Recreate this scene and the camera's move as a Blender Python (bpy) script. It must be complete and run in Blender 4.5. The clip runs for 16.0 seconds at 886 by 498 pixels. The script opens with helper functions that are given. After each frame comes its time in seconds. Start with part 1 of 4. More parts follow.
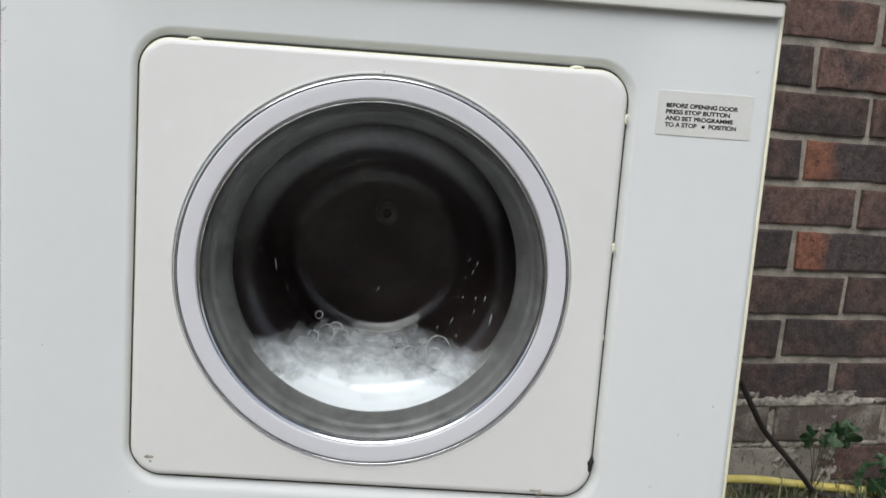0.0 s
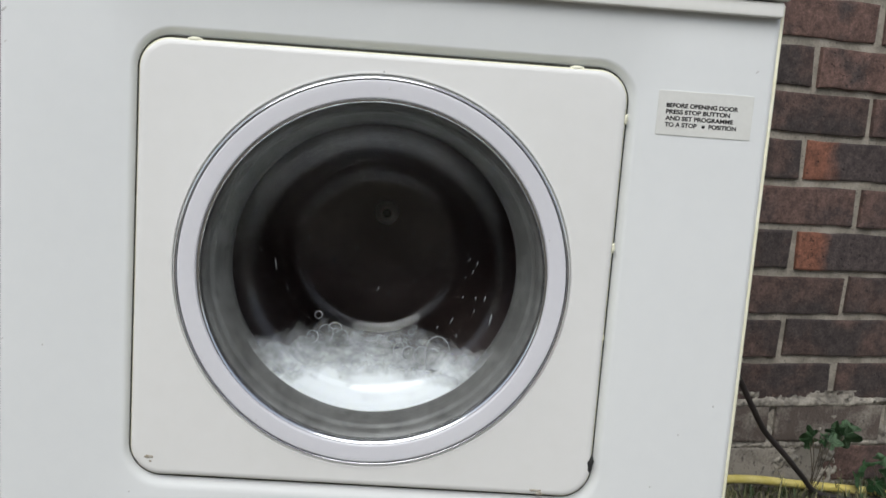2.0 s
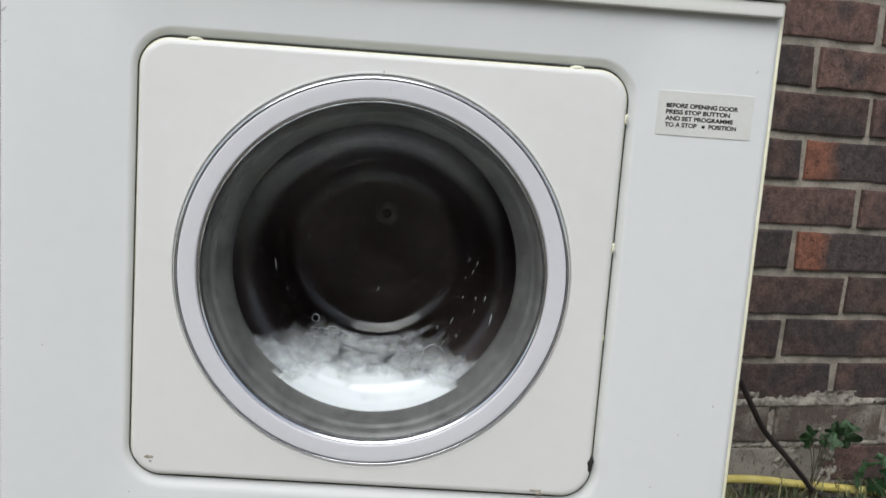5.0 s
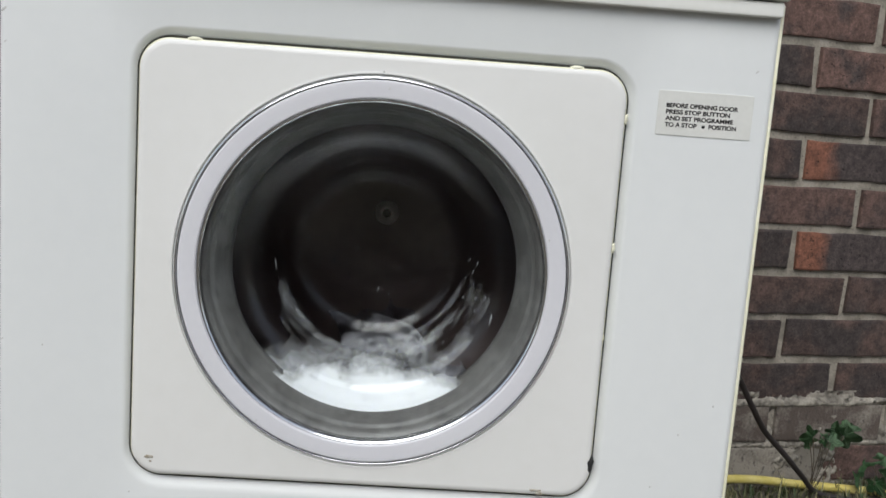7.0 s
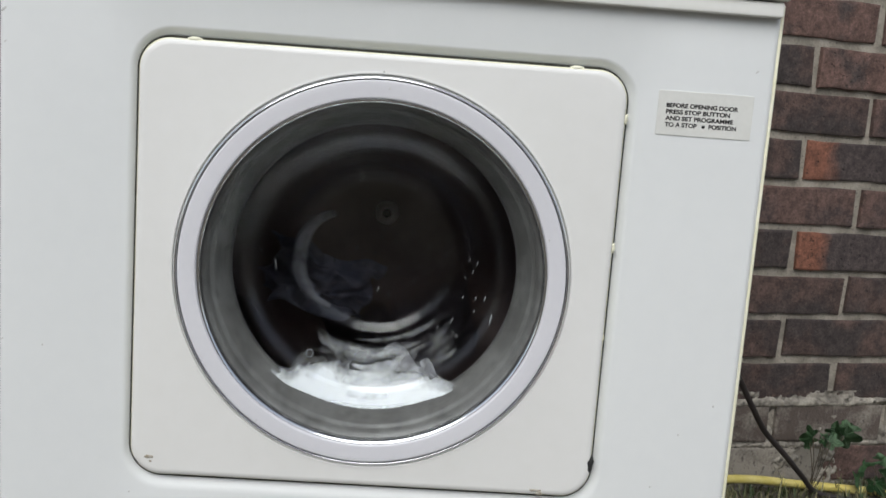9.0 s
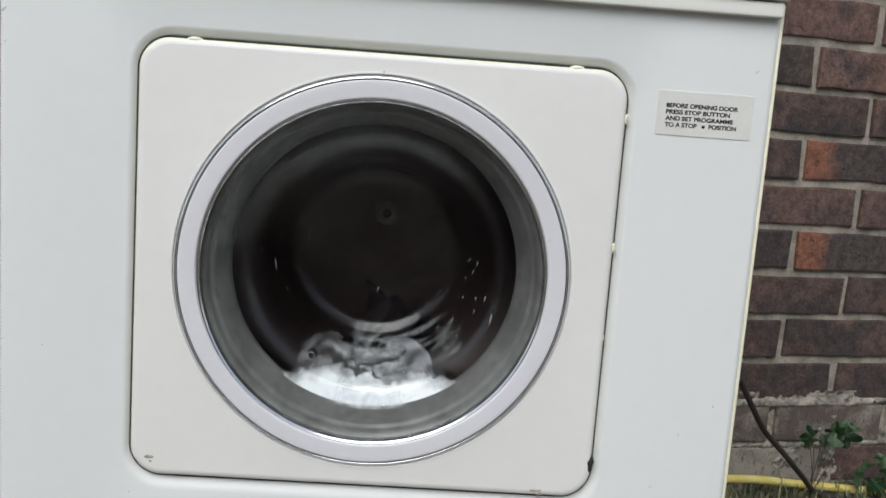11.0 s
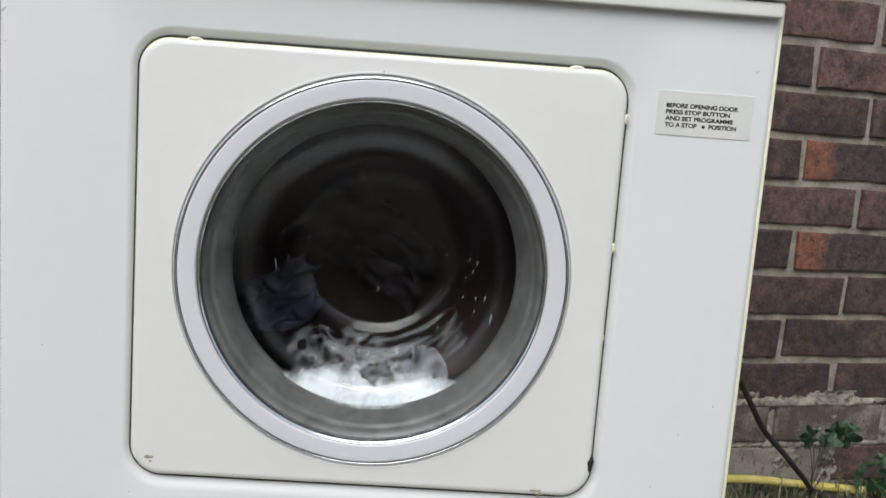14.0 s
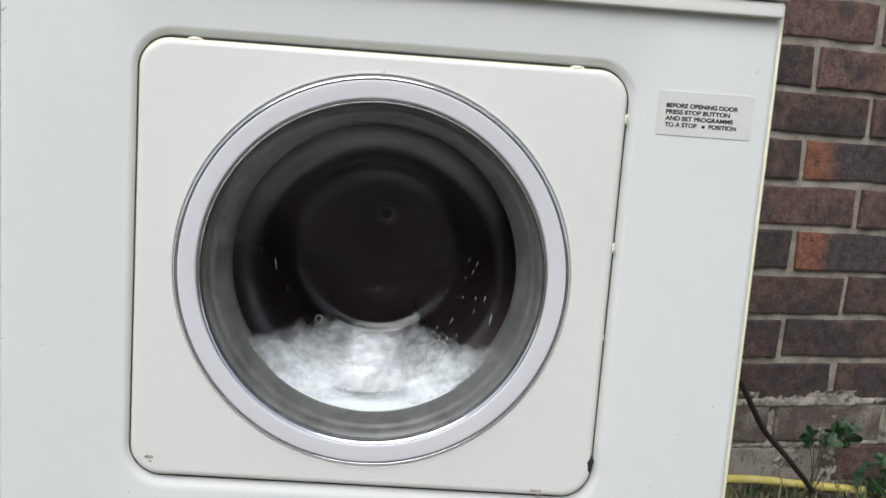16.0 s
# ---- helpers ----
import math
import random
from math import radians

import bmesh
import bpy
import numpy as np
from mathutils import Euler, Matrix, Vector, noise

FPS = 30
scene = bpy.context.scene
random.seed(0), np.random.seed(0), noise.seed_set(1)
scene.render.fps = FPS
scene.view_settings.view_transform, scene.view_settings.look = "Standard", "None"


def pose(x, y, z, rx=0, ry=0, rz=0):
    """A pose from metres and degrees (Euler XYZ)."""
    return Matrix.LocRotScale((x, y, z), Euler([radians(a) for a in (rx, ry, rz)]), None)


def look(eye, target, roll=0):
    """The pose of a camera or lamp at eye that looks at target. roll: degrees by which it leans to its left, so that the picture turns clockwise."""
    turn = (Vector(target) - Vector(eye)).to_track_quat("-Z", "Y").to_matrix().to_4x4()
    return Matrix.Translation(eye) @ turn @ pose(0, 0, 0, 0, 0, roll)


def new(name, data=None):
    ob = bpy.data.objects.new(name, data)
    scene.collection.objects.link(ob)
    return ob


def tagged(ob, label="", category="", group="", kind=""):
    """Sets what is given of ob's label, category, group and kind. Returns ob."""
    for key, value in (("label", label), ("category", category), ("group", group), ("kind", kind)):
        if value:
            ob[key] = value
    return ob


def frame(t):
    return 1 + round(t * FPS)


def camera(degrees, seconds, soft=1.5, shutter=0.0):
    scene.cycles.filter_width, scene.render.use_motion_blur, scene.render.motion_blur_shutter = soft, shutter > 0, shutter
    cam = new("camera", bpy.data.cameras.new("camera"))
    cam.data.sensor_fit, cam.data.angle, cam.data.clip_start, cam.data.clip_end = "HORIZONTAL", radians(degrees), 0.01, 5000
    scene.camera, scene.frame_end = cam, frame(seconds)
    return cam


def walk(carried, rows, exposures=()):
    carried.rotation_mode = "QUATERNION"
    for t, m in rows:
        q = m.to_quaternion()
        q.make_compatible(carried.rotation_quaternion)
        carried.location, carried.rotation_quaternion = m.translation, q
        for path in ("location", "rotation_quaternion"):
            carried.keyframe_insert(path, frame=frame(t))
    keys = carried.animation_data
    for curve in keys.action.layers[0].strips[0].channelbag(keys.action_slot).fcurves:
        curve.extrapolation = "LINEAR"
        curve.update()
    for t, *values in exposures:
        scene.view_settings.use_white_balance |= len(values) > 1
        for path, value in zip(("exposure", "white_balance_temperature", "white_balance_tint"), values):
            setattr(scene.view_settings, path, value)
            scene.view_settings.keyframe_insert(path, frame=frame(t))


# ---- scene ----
cam = camera(50.56, 16.0, soft=1.6, shutter=0.5)
EYE = Vector((0.0140, -0.7368, 0.6070))
AIM = EYE + Vector((0.04418, 0.98773, -0.14983))
walk(cam, [(0.0, look(EYE, AIM, 4.2)), (16.0, look(EYE, AIM, 4.2))], [(0.0, 0.11), (9.0, 0.12), (12.0, 0.15), (14.0, 0.20), (16.0, 0.25)])

# ---- light ----
world = bpy.data.worlds.new("overcast_sky")
scene.world = world
world.use_nodes = True
wn = world.node_tree
sky = wn.nodes.new("ShaderNodeTexSky")
sky.sky_type, sky.sun_disc = "NISHITA", False
sky.sun_elevation, sky.sun_rotation = radians(50), radians(196)
sky.air_density, sky.dust_density, sky.ozone_density = 1.0, 2.1, 1.0
haze = wn.nodes.new("ShaderNodeHueSaturation")
haze.inputs["Saturation"].default_value = 0.5
wn.links.new(sky.outputs["Color"], haze.inputs["Color"])
wn.links.new(haze.outputs["Color"], wn.nodes["Background"].inputs["Color"])
wn.nodes["Background"].inputs["Strength"].default_value = 0.115

sun = new("sun", bpy.data.lights.new("sun", "SUN"))
sun.data.energy, sun.data.angle, sun.data.color = 2.1, radians(48), (0.965, 0.982, 1.0)
sun.matrix_basis = look((-1.0, -3.4, 4.4), (0, 0, 0.4))


# ---- materials ----
def material(name, c1, c2, scale=20, rough=0.5, metal=0.0, bump=0.0, fine=300, spots=0.0, spot_colour=(0.2, 0.18, 0.14), rough_var=0.1, per=""):
    """Two-scale noise between two colours, bump, sparse specks; per: 'object' or 'island' varies each piece."""
    m = bpy.data.materials.new(name)
    m.use_nodes = True
    nt = m.node_tree
    N, L = nt.nodes.new, nt.links.new
    b = nt.nodes["Principled BSDF"]
    co = N("ShaderNodeTexCoord")
    a = N("ShaderNodeTexNoise")
    a.inputs["Scale"].default_value, a.inputs["Detail"].default_value = scale, 6
    f = N("ShaderNodeTexNoise")
    f.inputs["Scale"].default_value, f.inputs["Detail"].default_value = fine, 3
    for n in (a, f):
        L(co.outputs["Object"], n.inputs["Vector"])
    ramp = N("ShaderNodeValToRGB")
    ramp.color_ramp.elements[0].position, ramp.color_ramp.elements[1].position = 0.35, 0.68
    ramp.color_ramp.elements[0].color, ramp.color_ramp.elements[1].color = (*c1, 1), (*c2, 1)
    add = N("ShaderNodeMath")
    add.operation = "MULTIPLY_ADD"
    L(f.outputs["Fac"], add.inputs[0])
    add.inputs[1].default_value = 0.35
    L(a.outputs["Fac"], add.inputs[2])
    sub = N("ShaderNodeMath")
    sub.operation = "SUBTRACT"
    L(add.outputs[0], sub.inputs[0])
    sub.inputs[1].default_value = 0.175
    fac = sub.outputs[0]
    if per:
        r = N("ShaderNodeObjectInfo").outputs["Random"] if per == "object" else N("ShaderNodeNewGeometry").outputs["Random Per Island"]
        k = N("ShaderNodeMath")
        k.operation = "MULTIPLY_ADD"
        L(r, k.inputs[0])
        k.inputs[1].default_value = 0.4
        L(fac, k.inputs[2])
        k2 = N("ShaderNodeMath")
        k2.operation = "SUBTRACT"
        L(k.outputs[0], k2.inputs[0])
        k2.inputs[1].default_value = 0.2
        fac = k2.outputs[0]
    L(fac, ramp.inputs["Fac"])
    colour = ramp.outputs["Color"]
    if spots:
        v = N("ShaderNodeTexNoise")
        v.inputs["Scale"].default_value, v.inputs["Detail"].default_value = fine * 0.6, 2
        L(co.outputs["Object"], v.inputs["Vector"])
        st = N("ShaderNodeMapRange")
        L(v.outputs["Fac"], st.inputs["Value"])
        st.inputs["From Min"].default_value, st.inputs["From Max"].default_value = spots - 0.09, spots + 0.07
        mx = N("ShaderNodeMix")
        mx.data_type = "RGBA"
        L(st.outputs[0], mx.inputs["Factor"])
        L(colour, mx.inputs["A"])
        mx.inputs["B"].default_value = (*spot_colour, 1)
        colour = mx.outputs["Result"]
    L(colour, b.inputs["Base Color"])
    rr = N("ShaderNodeMapRange")
    L(a.outputs["Fac"], rr.inputs["Value"])
    rr.inputs["To Min"].default_value, rr.inputs["To Max"].default_value = max(0.02, rough - rough_var), min(1, rough + rough_var)
    L(rr.outputs["Result"], b.inputs["Roughness"])
    b.inputs["Metallic"].default_value = metal
    if bump:
        bp = N("ShaderNodeBump")
        bp.inputs["Strength"].default_value, bp.inputs["Distance"].default_value = min(1, bump), 0.002 if bump < 0.7 else 0.0035
        L(sub.outputs[0], bp.inputs["Height"])
        L(bp.outputs["Normal"], b.inputs["Normal"])
    return m


def glass_material():
    m = bpy.data.materials.new("bowl_glass")
    m.use_nodes = True
    nt = m.node_tree
    nt.nodes.remove(nt.nodes["Principled BSDF"])
    N, L = nt.nodes.new, nt.links.new
    lw, tr, gl, mx = N("ShaderNodeLayerWeight"), N("ShaderNodeBsdfTransparent"), N("ShaderNodeBsdfGlossy"), N("ShaderNodeMixShader")
    lw.inputs["Blend"].default_value = 0.5
    pw, fr = N("ShaderNodeMath"), N("ShaderNodeMath")
    pw.operation, fr.operation = "POWER", "MULTIPLY_ADD"
    L(lw.outputs["Facing"], pw.inputs[0])
    pw.inputs[1].default_value = 5.0
    L(pw.outputs[0], fr.inputs[0])
    fr.inputs[1].default_value, fr.inputs[2].default_value = 0.96, 0.04
    tr.inputs["Color"].default_value = (0.96, 0.975, 0.97, 1)
    gl.inputs["Roughness"].default_value = 0.03
    L(fr.outputs[0], mx.inputs[0])
    L(tr.outputs[0], mx.inputs[1])
    L(gl.outputs[0], mx.inputs[2])
    L(mx.outputs[0], nt.nodes["Material Output"].inputs["Surface"])
    return m


def suds_material(name, low, high, scale):
    """Wet white foam; a weight on the mesh thins it out to a film."""
    m = bpy.data.materials.new(name)
    m.use_nodes = True
    nt = m.node_tree
    N, L = nt.nodes.new, nt.links.new
    b = nt.nodes["Principled BSDF"]
    b.inputs["Base Color"].default_value = (0.86, 0.88, 0.9, 1)
    b.inputs["Roughness"].default_value = 0.45
    b.inputs["Subsurface Weight"].default_value = 0.25
    b.inputs["Subsurface Radius"].default_value = (0.006, 0.006, 0.007)
    co, n, at = N("ShaderNodeTexCoord"), N("ShaderNodeTexNoise"), N("ShaderNodeAttribute")
    at.attribute_name = "suds_weight"
    n.inputs["Scale"].default_value, n.inputs["Detail"].default_value = scale, 6
    n.inputs["Roughness"].default_value = 0.65
    L(co.outputs["Object"], n.inputs["Vector"])
    r = N("ShaderNodeMapRange")
    L(n.outputs["Fac"], r.inputs["Value"])
    r.inputs["From Min"].default_value, r.inputs["From Max"].default_value = 0.35, 0.65
    r.inputs["To Min"].default_value, r.inputs["To Max"].default_value = low, high
    k = N("ShaderNodeMath")
    k.operation, k.use_clamp = "MULTIPLY", True
    L(r.outputs["Result"], k.inputs[0])
    L(at.outputs["Fac"], k.inputs[1])
    L(k.outputs[0], b.inputs["Alpha"])
    bp = N("ShaderNodeBump")
    bp.inputs["Strength"].default_value, bp.inputs["Distance"].default_value = 0.5, 0.002
    L(n.outputs["Fac"], bp.inputs["Height"])
    L(bp.outputs["Normal"], b.inputs["Normal"])
    return m


def brick_material(name, red, dark, share, red_end=False):
    """Fired clay: reddish body with dark burnt patches, pits and grain; each brick differs. share: how much is burnt dark."""
    m = bpy.data.materials.new(name)
    m.use_nodes = True
    nt = m.node_tree
    N, L = nt.nodes.new, nt.links.new
    b = nt.nodes["Principled BSDF"]
    co, info, shift = N("ShaderNodeTexCoord"), N("ShaderNodeObjectInfo"), N("ShaderNodeVectorMath")
    shift.operation = "MULTIPLY_ADD"
    L(info.outputs["Random"], shift.inputs[0])
    shift.inputs[1].default_value = (7.3, 3.1, 5.7)
    L(co.outputs["Object"], shift.inputs[2])

    def cloud(scale, detail, rough):
        n = N("ShaderNodeTexNoise")
        n.inputs["Scale"].default_value, n.inputs["Detail"].default_value, n.inputs["Roughness"].default_value = scale, detail, rough
        L(shift.outputs[0], n.inputs["Vector"])
        return n.outputs["Fac"]

    def span(value, lo, hi, to0=0.0, to1=1.0):
        r = N("ShaderNodeMapRange")
        L(value, r.inputs["Value"])
        r.inputs["From Min"].default_value, r.inputs["From Max"].default_value = lo, hi
        r.inputs["To Min"].default_value, r.inputs["To Max"].default_value = to0, to1
        return r.outputs["Result"]

    def mix(fac, a, c, blend="MIX"):
        x = N("ShaderNodeMix")
        x.data_type, x.blend_type = "RGBA", blend
        for key, v in (("Factor", fac), ("A", a), ("B", c)):
            if isinstance(v, (tuple, float)):
                x.inputs[key].default_value = (*v, 1) if isinstance(v, tuple) else v
            else:
                L(v, x.inputs[key])
        return x.outputs["Result"]

    patch, blotch, grain, pits = cloud(16, 5, 0.6), cloud(62, 5, 0.65), cloud(240, 4, 0.7), cloud(150, 2, 0.5)
    if red_end:
        sx, k = N("ShaderNodeSeparateXYZ"), N("ShaderNodeMath")
        L(co.outputs["Object"], sx.inputs[0])
        k.operation = "MULTIPLY_ADD"
        L(patch, k.inputs[0])
        k.inputs[1].default_value = 0.05
        L(sx.outputs["X"], k.inputs[2])
        burnt = span(k.outputs[0], -0.045, -0.018)
    else:
        burnt = span(patch, 0.62 - 0.3 * share, 0.80 - 0.3 * share)
    colour = mix(burnt, red, dark)
    tone = N("ShaderNodeCombineColor")
    value = span(grain, 0.3, 0.7, 0.62, 1.42)
    both = N("ShaderNodeMath")
    both.operation = "MULTIPLY"
    L(value, both.inputs[0])
    L(span(blotch, 0.32, 0.68, 0.55, 1.4), both.inputs[1])
    for c in ("Red", "Green", "Blue"):
        L(both.outputs[0], tone.inputs[c])
    colour = mix(1.0, colour, tone.outputs["Color"], "MULTIPLY")
    colour = mix(span(pits, 0.66, 0.74, 0.0, 0.7), colour, tuple(0.4 * c for c in dark))
    L(colour, b.inputs["Base Color"])
    b.inputs["Roughness"].default_value = 0.92
    add = N("ShaderNodeMath")
    add.operation = "MULTIPLY_ADD"
    L(grain, add.inputs[0])
    add.inputs[1].default_value = 0.5
    L(span(pits, 0.62, 0.76, 1.0, 0.0), add.inputs[2])
    bp = N("ShaderNodeBump")
    bp.inputs["Strength"].default_value, bp.inputs["Distance"].default_value = 0.8, 0.002
    L(add.outputs[0], bp.inputs["Height"])
    L(bp.outputs["Normal"], b.inputs["Normal"])
    return m


def striped_cloth():
    m = material("striped_cloth", (0.5, 0.48, 0.5), (0.6, 0.58, 0.6), 30, 0.9, 0, 0.4)
    nt = m.node_tree
    N, L = nt.nodes.new, nt.links.new
    b = nt.nodes["Principled BSDF"]
    w, co, mx = N("ShaderNodeTexWave"), N("ShaderNodeTexCoord"), N("ShaderNodeMix")
    w.bands_direction = "Z"
    w.inputs["Scale"].default_value = 32
    L(co.outputs["Object"], w.inputs["Vector"])
    mx.data_type = "RGBA"
    L(w.outputs["Fac"], mx.inputs["Factor"])
    mx.inputs["A"].default_value, mx.inputs["B"].default_value = (0.05, 0.03, 0.045, 1), (0.30, 0.13, 0.18, 1)
    L(mx.outputs["Result"], b.inputs["Base Color"])
    return m


ENAMEL = material("white_enamel", (0.718, 0.738, 0.725), (0.752, 0.770, 0.755), 2.5, 0.35, 0, 0.015, 60, 0.90, (0.55, 0.54, 0.5))
DOOR_WHITE = material("door_enamel", (0.74, 0.74, 0.705), (0.775, 0.775, 0.745), 3, 0.38, 0, 0.015, 70, 0.90, (0.5, 0.46, 0.38))
FASCIA = material("cream_plastic", (0.79, 0.79, 0.74), (0.83, 0.83, 0.78), 6, 0.45, 0, 0.03, 200)
YELLOWED = material("yellowed_edge", (0.72, 0.70, 0.50), (0.80, 0.79, 0.64), 30, 0.5, 0, 0.05, 200)
BEZEL = material("lilac_grey_plastic", (0.635, 0.635, 0.66), (0.675, 0.675, 0.695), 8, 0.42, 0, 0.03, 150, 0.86, (0.35, 0.33, 0.32))
GROOVE = material("dark_groove", (0.05, 0.045, 0.04), (0.11, 0.10, 0.085), 40, 0.5, 0.3, 0.1)
# Near-black olive: the shade of the deep door gap, put into a colour.
GAP_SHADE = material("door_gap_shade", (0.008, 0.009, 0.005), (0.028, 0.028, 0.016), 60, 0.8, 0, 0.2)
CHROME = material("chrome", (0.75, 0.76, 0.78), (0.85, 0.86, 0.87), 20, 0.12, 1.0, 0, 200, rough_var=0.05)
RUBBER = material("grey_rubber", (0.125, 0.121, 0.115), (0.198, 0.194, 0.187), 30, 0.33, 0, 0.15, 120, 0.70, (0.10, 0.10, 0.095))
# Near-black: the cabinet's inner shade as a colour; real chips and the bolt too.
DARK = material("cavity_shade_and_chip", (0.012, 0.012, 0.012), (0.025, 0.025, 0.02), 20, 0.8)
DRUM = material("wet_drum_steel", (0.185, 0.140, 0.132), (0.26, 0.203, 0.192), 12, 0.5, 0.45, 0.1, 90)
HUB = material("hub_steel", (0.74, 0.74, 0.72), (0.82, 0.82, 0.80), 30, 0.3, 0.1)
GLASS = glass_material()
STICKER = material("sticker_vinyl", (0.66, 0.665, 0.62), (0.71, 0.715, 0.67), 30, 0.3, 0, 0.04, 300)
INK = material("black_ink", (0.012, 0.012, 0.014), (0.03, 0.03, 0.03), 200, 0.5)
RUST = material("rust_chip", (0.28, 0.24, 0.17), (0.46, 0.43, 0.37), 200, 0.8, 0, 0.3)
DENT = material("scuffed_enamel", (0.52, 0.52, 0.50), (0.64, 0.64, 0.62), 120, 0.6, 0, 0.2)
SUDS = suds_material("white_suds", 0.82, 1.3, 75)
FROTH = suds_material("froth_suds", 0.5, 1.25, 90)
FILM = suds_material("thin_suds", 0.05, 0.42, 70)
WATER = material("milky_droplet", (0.15, 0.15, 0.155), (0.28, 0.28, 0.29), 80, 0.15)
MORTAR = material("lime_mortar", (0.20, 0.18, 0.145), (0.37, 0.335, 0.275), 30, 0.95, 0, 0.8, 280, 0.68, (0.12, 0.11, 0.09))
SMEAR = material("weathered_render", (0.125, 0.112, 0.093), (0.38, 0.35, 0.29), 26, 0.95, 0, 1.0, 160, 0.64, (0.055, 0.05, 0.04))
BRICK_DARK = brick_material("brick_dark", (0.080, 0.051, 0.042), (0.045, 0.035, 0.032), 0.8)
BRICK_BROWN = brick_material("brick_brown", (0.105, 0.064, 0.052), (0.059, 0.042, 0.038), 0.55)
BRICK_RED = brick_material("brick_red", (0.120, 0.071, 0.057), (0.057, 0.043, 0.039), 0.4)
BRICK_PALE = material("brick_weathered", (0.090, 0.070, 0.058), (0.27, 0.245, 0.205), 22, 0.95, 0, 1.0, 200, 0.68, (0.06, 0.05, 0.045), per="object")
BRICK_FLASH = brick_material("brick_flashed", (0.18, 0.075, 0.046), (0.056, 0.043, 0.040), 0.5, True)
BRICK_REST = material("brick_far", (0.045, 0.034, 0.032), (0.16, 0.075, 0.06), 20, 0.9, 0, 0.8, 260, per="island")
SOIL = material("soil_and_moss", (0.070, 0.060, 0.046), (0.130, 0.115, 0.086), 6, 0.95, 0, 1.0, 90)
HOSE = material("yellow_hose", (0.55, 0.46, 0.12), (0.66, 0.57, 0.22), 25, 0.4, 0, 0.05, 200)
CABLE = material("black_cable", (0.020, 0.016, 0.016), (0.042, 0.034, 0.033), 12, 0.5)
LEAF = material("green_leaf", (0.045, 0.115, 0.045), (0.115, 0.22, 0.095), 40, 0.5, 0, 0.3, 200)
STEM = material("dry_stem", (0.045, 0.036, 0.026), (0.09, 0.07, 0.045), 60, 0.8)
GRASS = material("grass_blades", (0.035, 0.065, 0.02), (0.20, 0.185, 0.09), 20, 0.7, per="island")
# Colour of the unseen boards, toned for the brown veil they reflect in the bowl.
FENCE = material("unseen_brown_boards", (0.15, 0.11, 0.085), (0.26, 0.195, 0.155), 5, 0.8, 0, 0.5, 60)
BUBBLE = material("bubble_film", (0.32, 0.33, 0.34), (0.55, 0.56, 0.58), 80, 0.15)
CLOTH_WHITE = material("pale_wet_cloth", (0.58, 0.58, 0.63), (0.84, 0.84, 0.88), 25, 0.75, 0, 0.5, 120)
CLOTH_BLUE = material("blue_grey_cloth", (0.12, 0.13, 0.20), (0.34, 0.34, 0.40), 18, 0.75, 0, 0.5, 120)
CLOTH_GREY = material("grey_wet_cloth", (0.09, 0.09, 0.105), (0.27, 0.27, 0.30), 40, 0.8, 0, 0.6, 120)
CLOTH_DARK = material("plum_cloth", (0.10, 0.085, 0.10), (0.22, 0.19, 0.22), 20, 0.8, 0, 0.5, 120)
CLOTH_STRIPE = striped_cloth()


# ---- builders ----
def link(name, mesh, mat, parent=None, label="", smooth=True):
    if smooth:
        mesh.polygons.foreach_set("use_smooth", [True] * len(mesh.polygons))
    ob = new(name, mesh)
    if mat:
        mesh.materials.append(mat)
    if parent:
        ob.parent = parent
    if label:
        ob["label"] = label
    return ob


def part(name, bm, mat, parent=None, label="", smooth=True):
    bmesh.ops.recalc_face_normals(bm, faces=bm.faces)
    mesh = bpy.data.meshes.new(name)
    bm.to_mesh(mesh)
    bm.free()
    return link(name, mesh, mat, parent, label, smooth)


def box(bm, x0, x1, y0, y1, z0, z1, bevel=0.0, seg=2):
    r = bmesh.ops.create_cube(bm, size=1, matrix=Matrix.Translation(((x0 + x1) / 2, (y0 + y1) / 2, (z0 + z1) / 2)) @ Matrix.Diagonal((x1 - x0, y1 - y0, z1 - z0, 1)))
    if bevel:
        es = list({e for v in r["verts"] for e in v.link_edges})
        bmesh.ops.bevel(bm, geom=es, offset=bevel, segments=seg, affect="EDGES", profile=0.5)
    return bm


def loops(bm, rings, closed=True, cap_last=False, cap_first=False):
    """Skin rings of equal count."""
    vs = [[bm.verts.new(p) for p in ring] for ring in rings]
    n = len(vs[0])
    for a, b in zip(vs, vs[1:]):
        for i in range(n if closed else n - 1):
            j = (i + 1) % n
            bm.faces.new((a[i], a[j], b[j], b[i]))
    if cap_last:
        bm.faces.new(vs[-1])
    if cap_first:
        bm.faces.new(list(reversed(vs[0])))
    return bm


def turned(profile, cx=0.0, cz=0.0, n=128, ring=False):
    """Revolve (radius, y) pairs about the y axis through (cx, cz)."""
    bm = bmesh.new()
    rings = []
    for r, y in profile + ([profile[0]] if ring else []):
        rings.append([(cx + max(r, 1e-4) * math.cos(2 * math.pi * i / n), y, cz + max(r, 1e-4) * math.sin(2 * math.pi * i / n)) for i in range(n)])
    loops(bm, rings)
    bmesh.ops.remove_doubles(bm, verts=bm.verts, dist=2e-4 if not ring else 1e-6)
    return bm


def rounded(x0, x1, z0, z1, r, y, k=31):
    """A rounded rectangle as a ring of points."""
    pts = []
    for cx, cz, a0 in ((x1 - r, z1 - r, 0), (x0 + r, z1 - r, 90), (x0 + r, z0 + r, 180), (x1 - r, z0 + r, 270)):
        for i in range(k + 1):
            a = radians(a0 + 90 * i / k)
            pts.append((cx + r * math.cos(a), y, cz + r * math.sin(a)))
    return pts


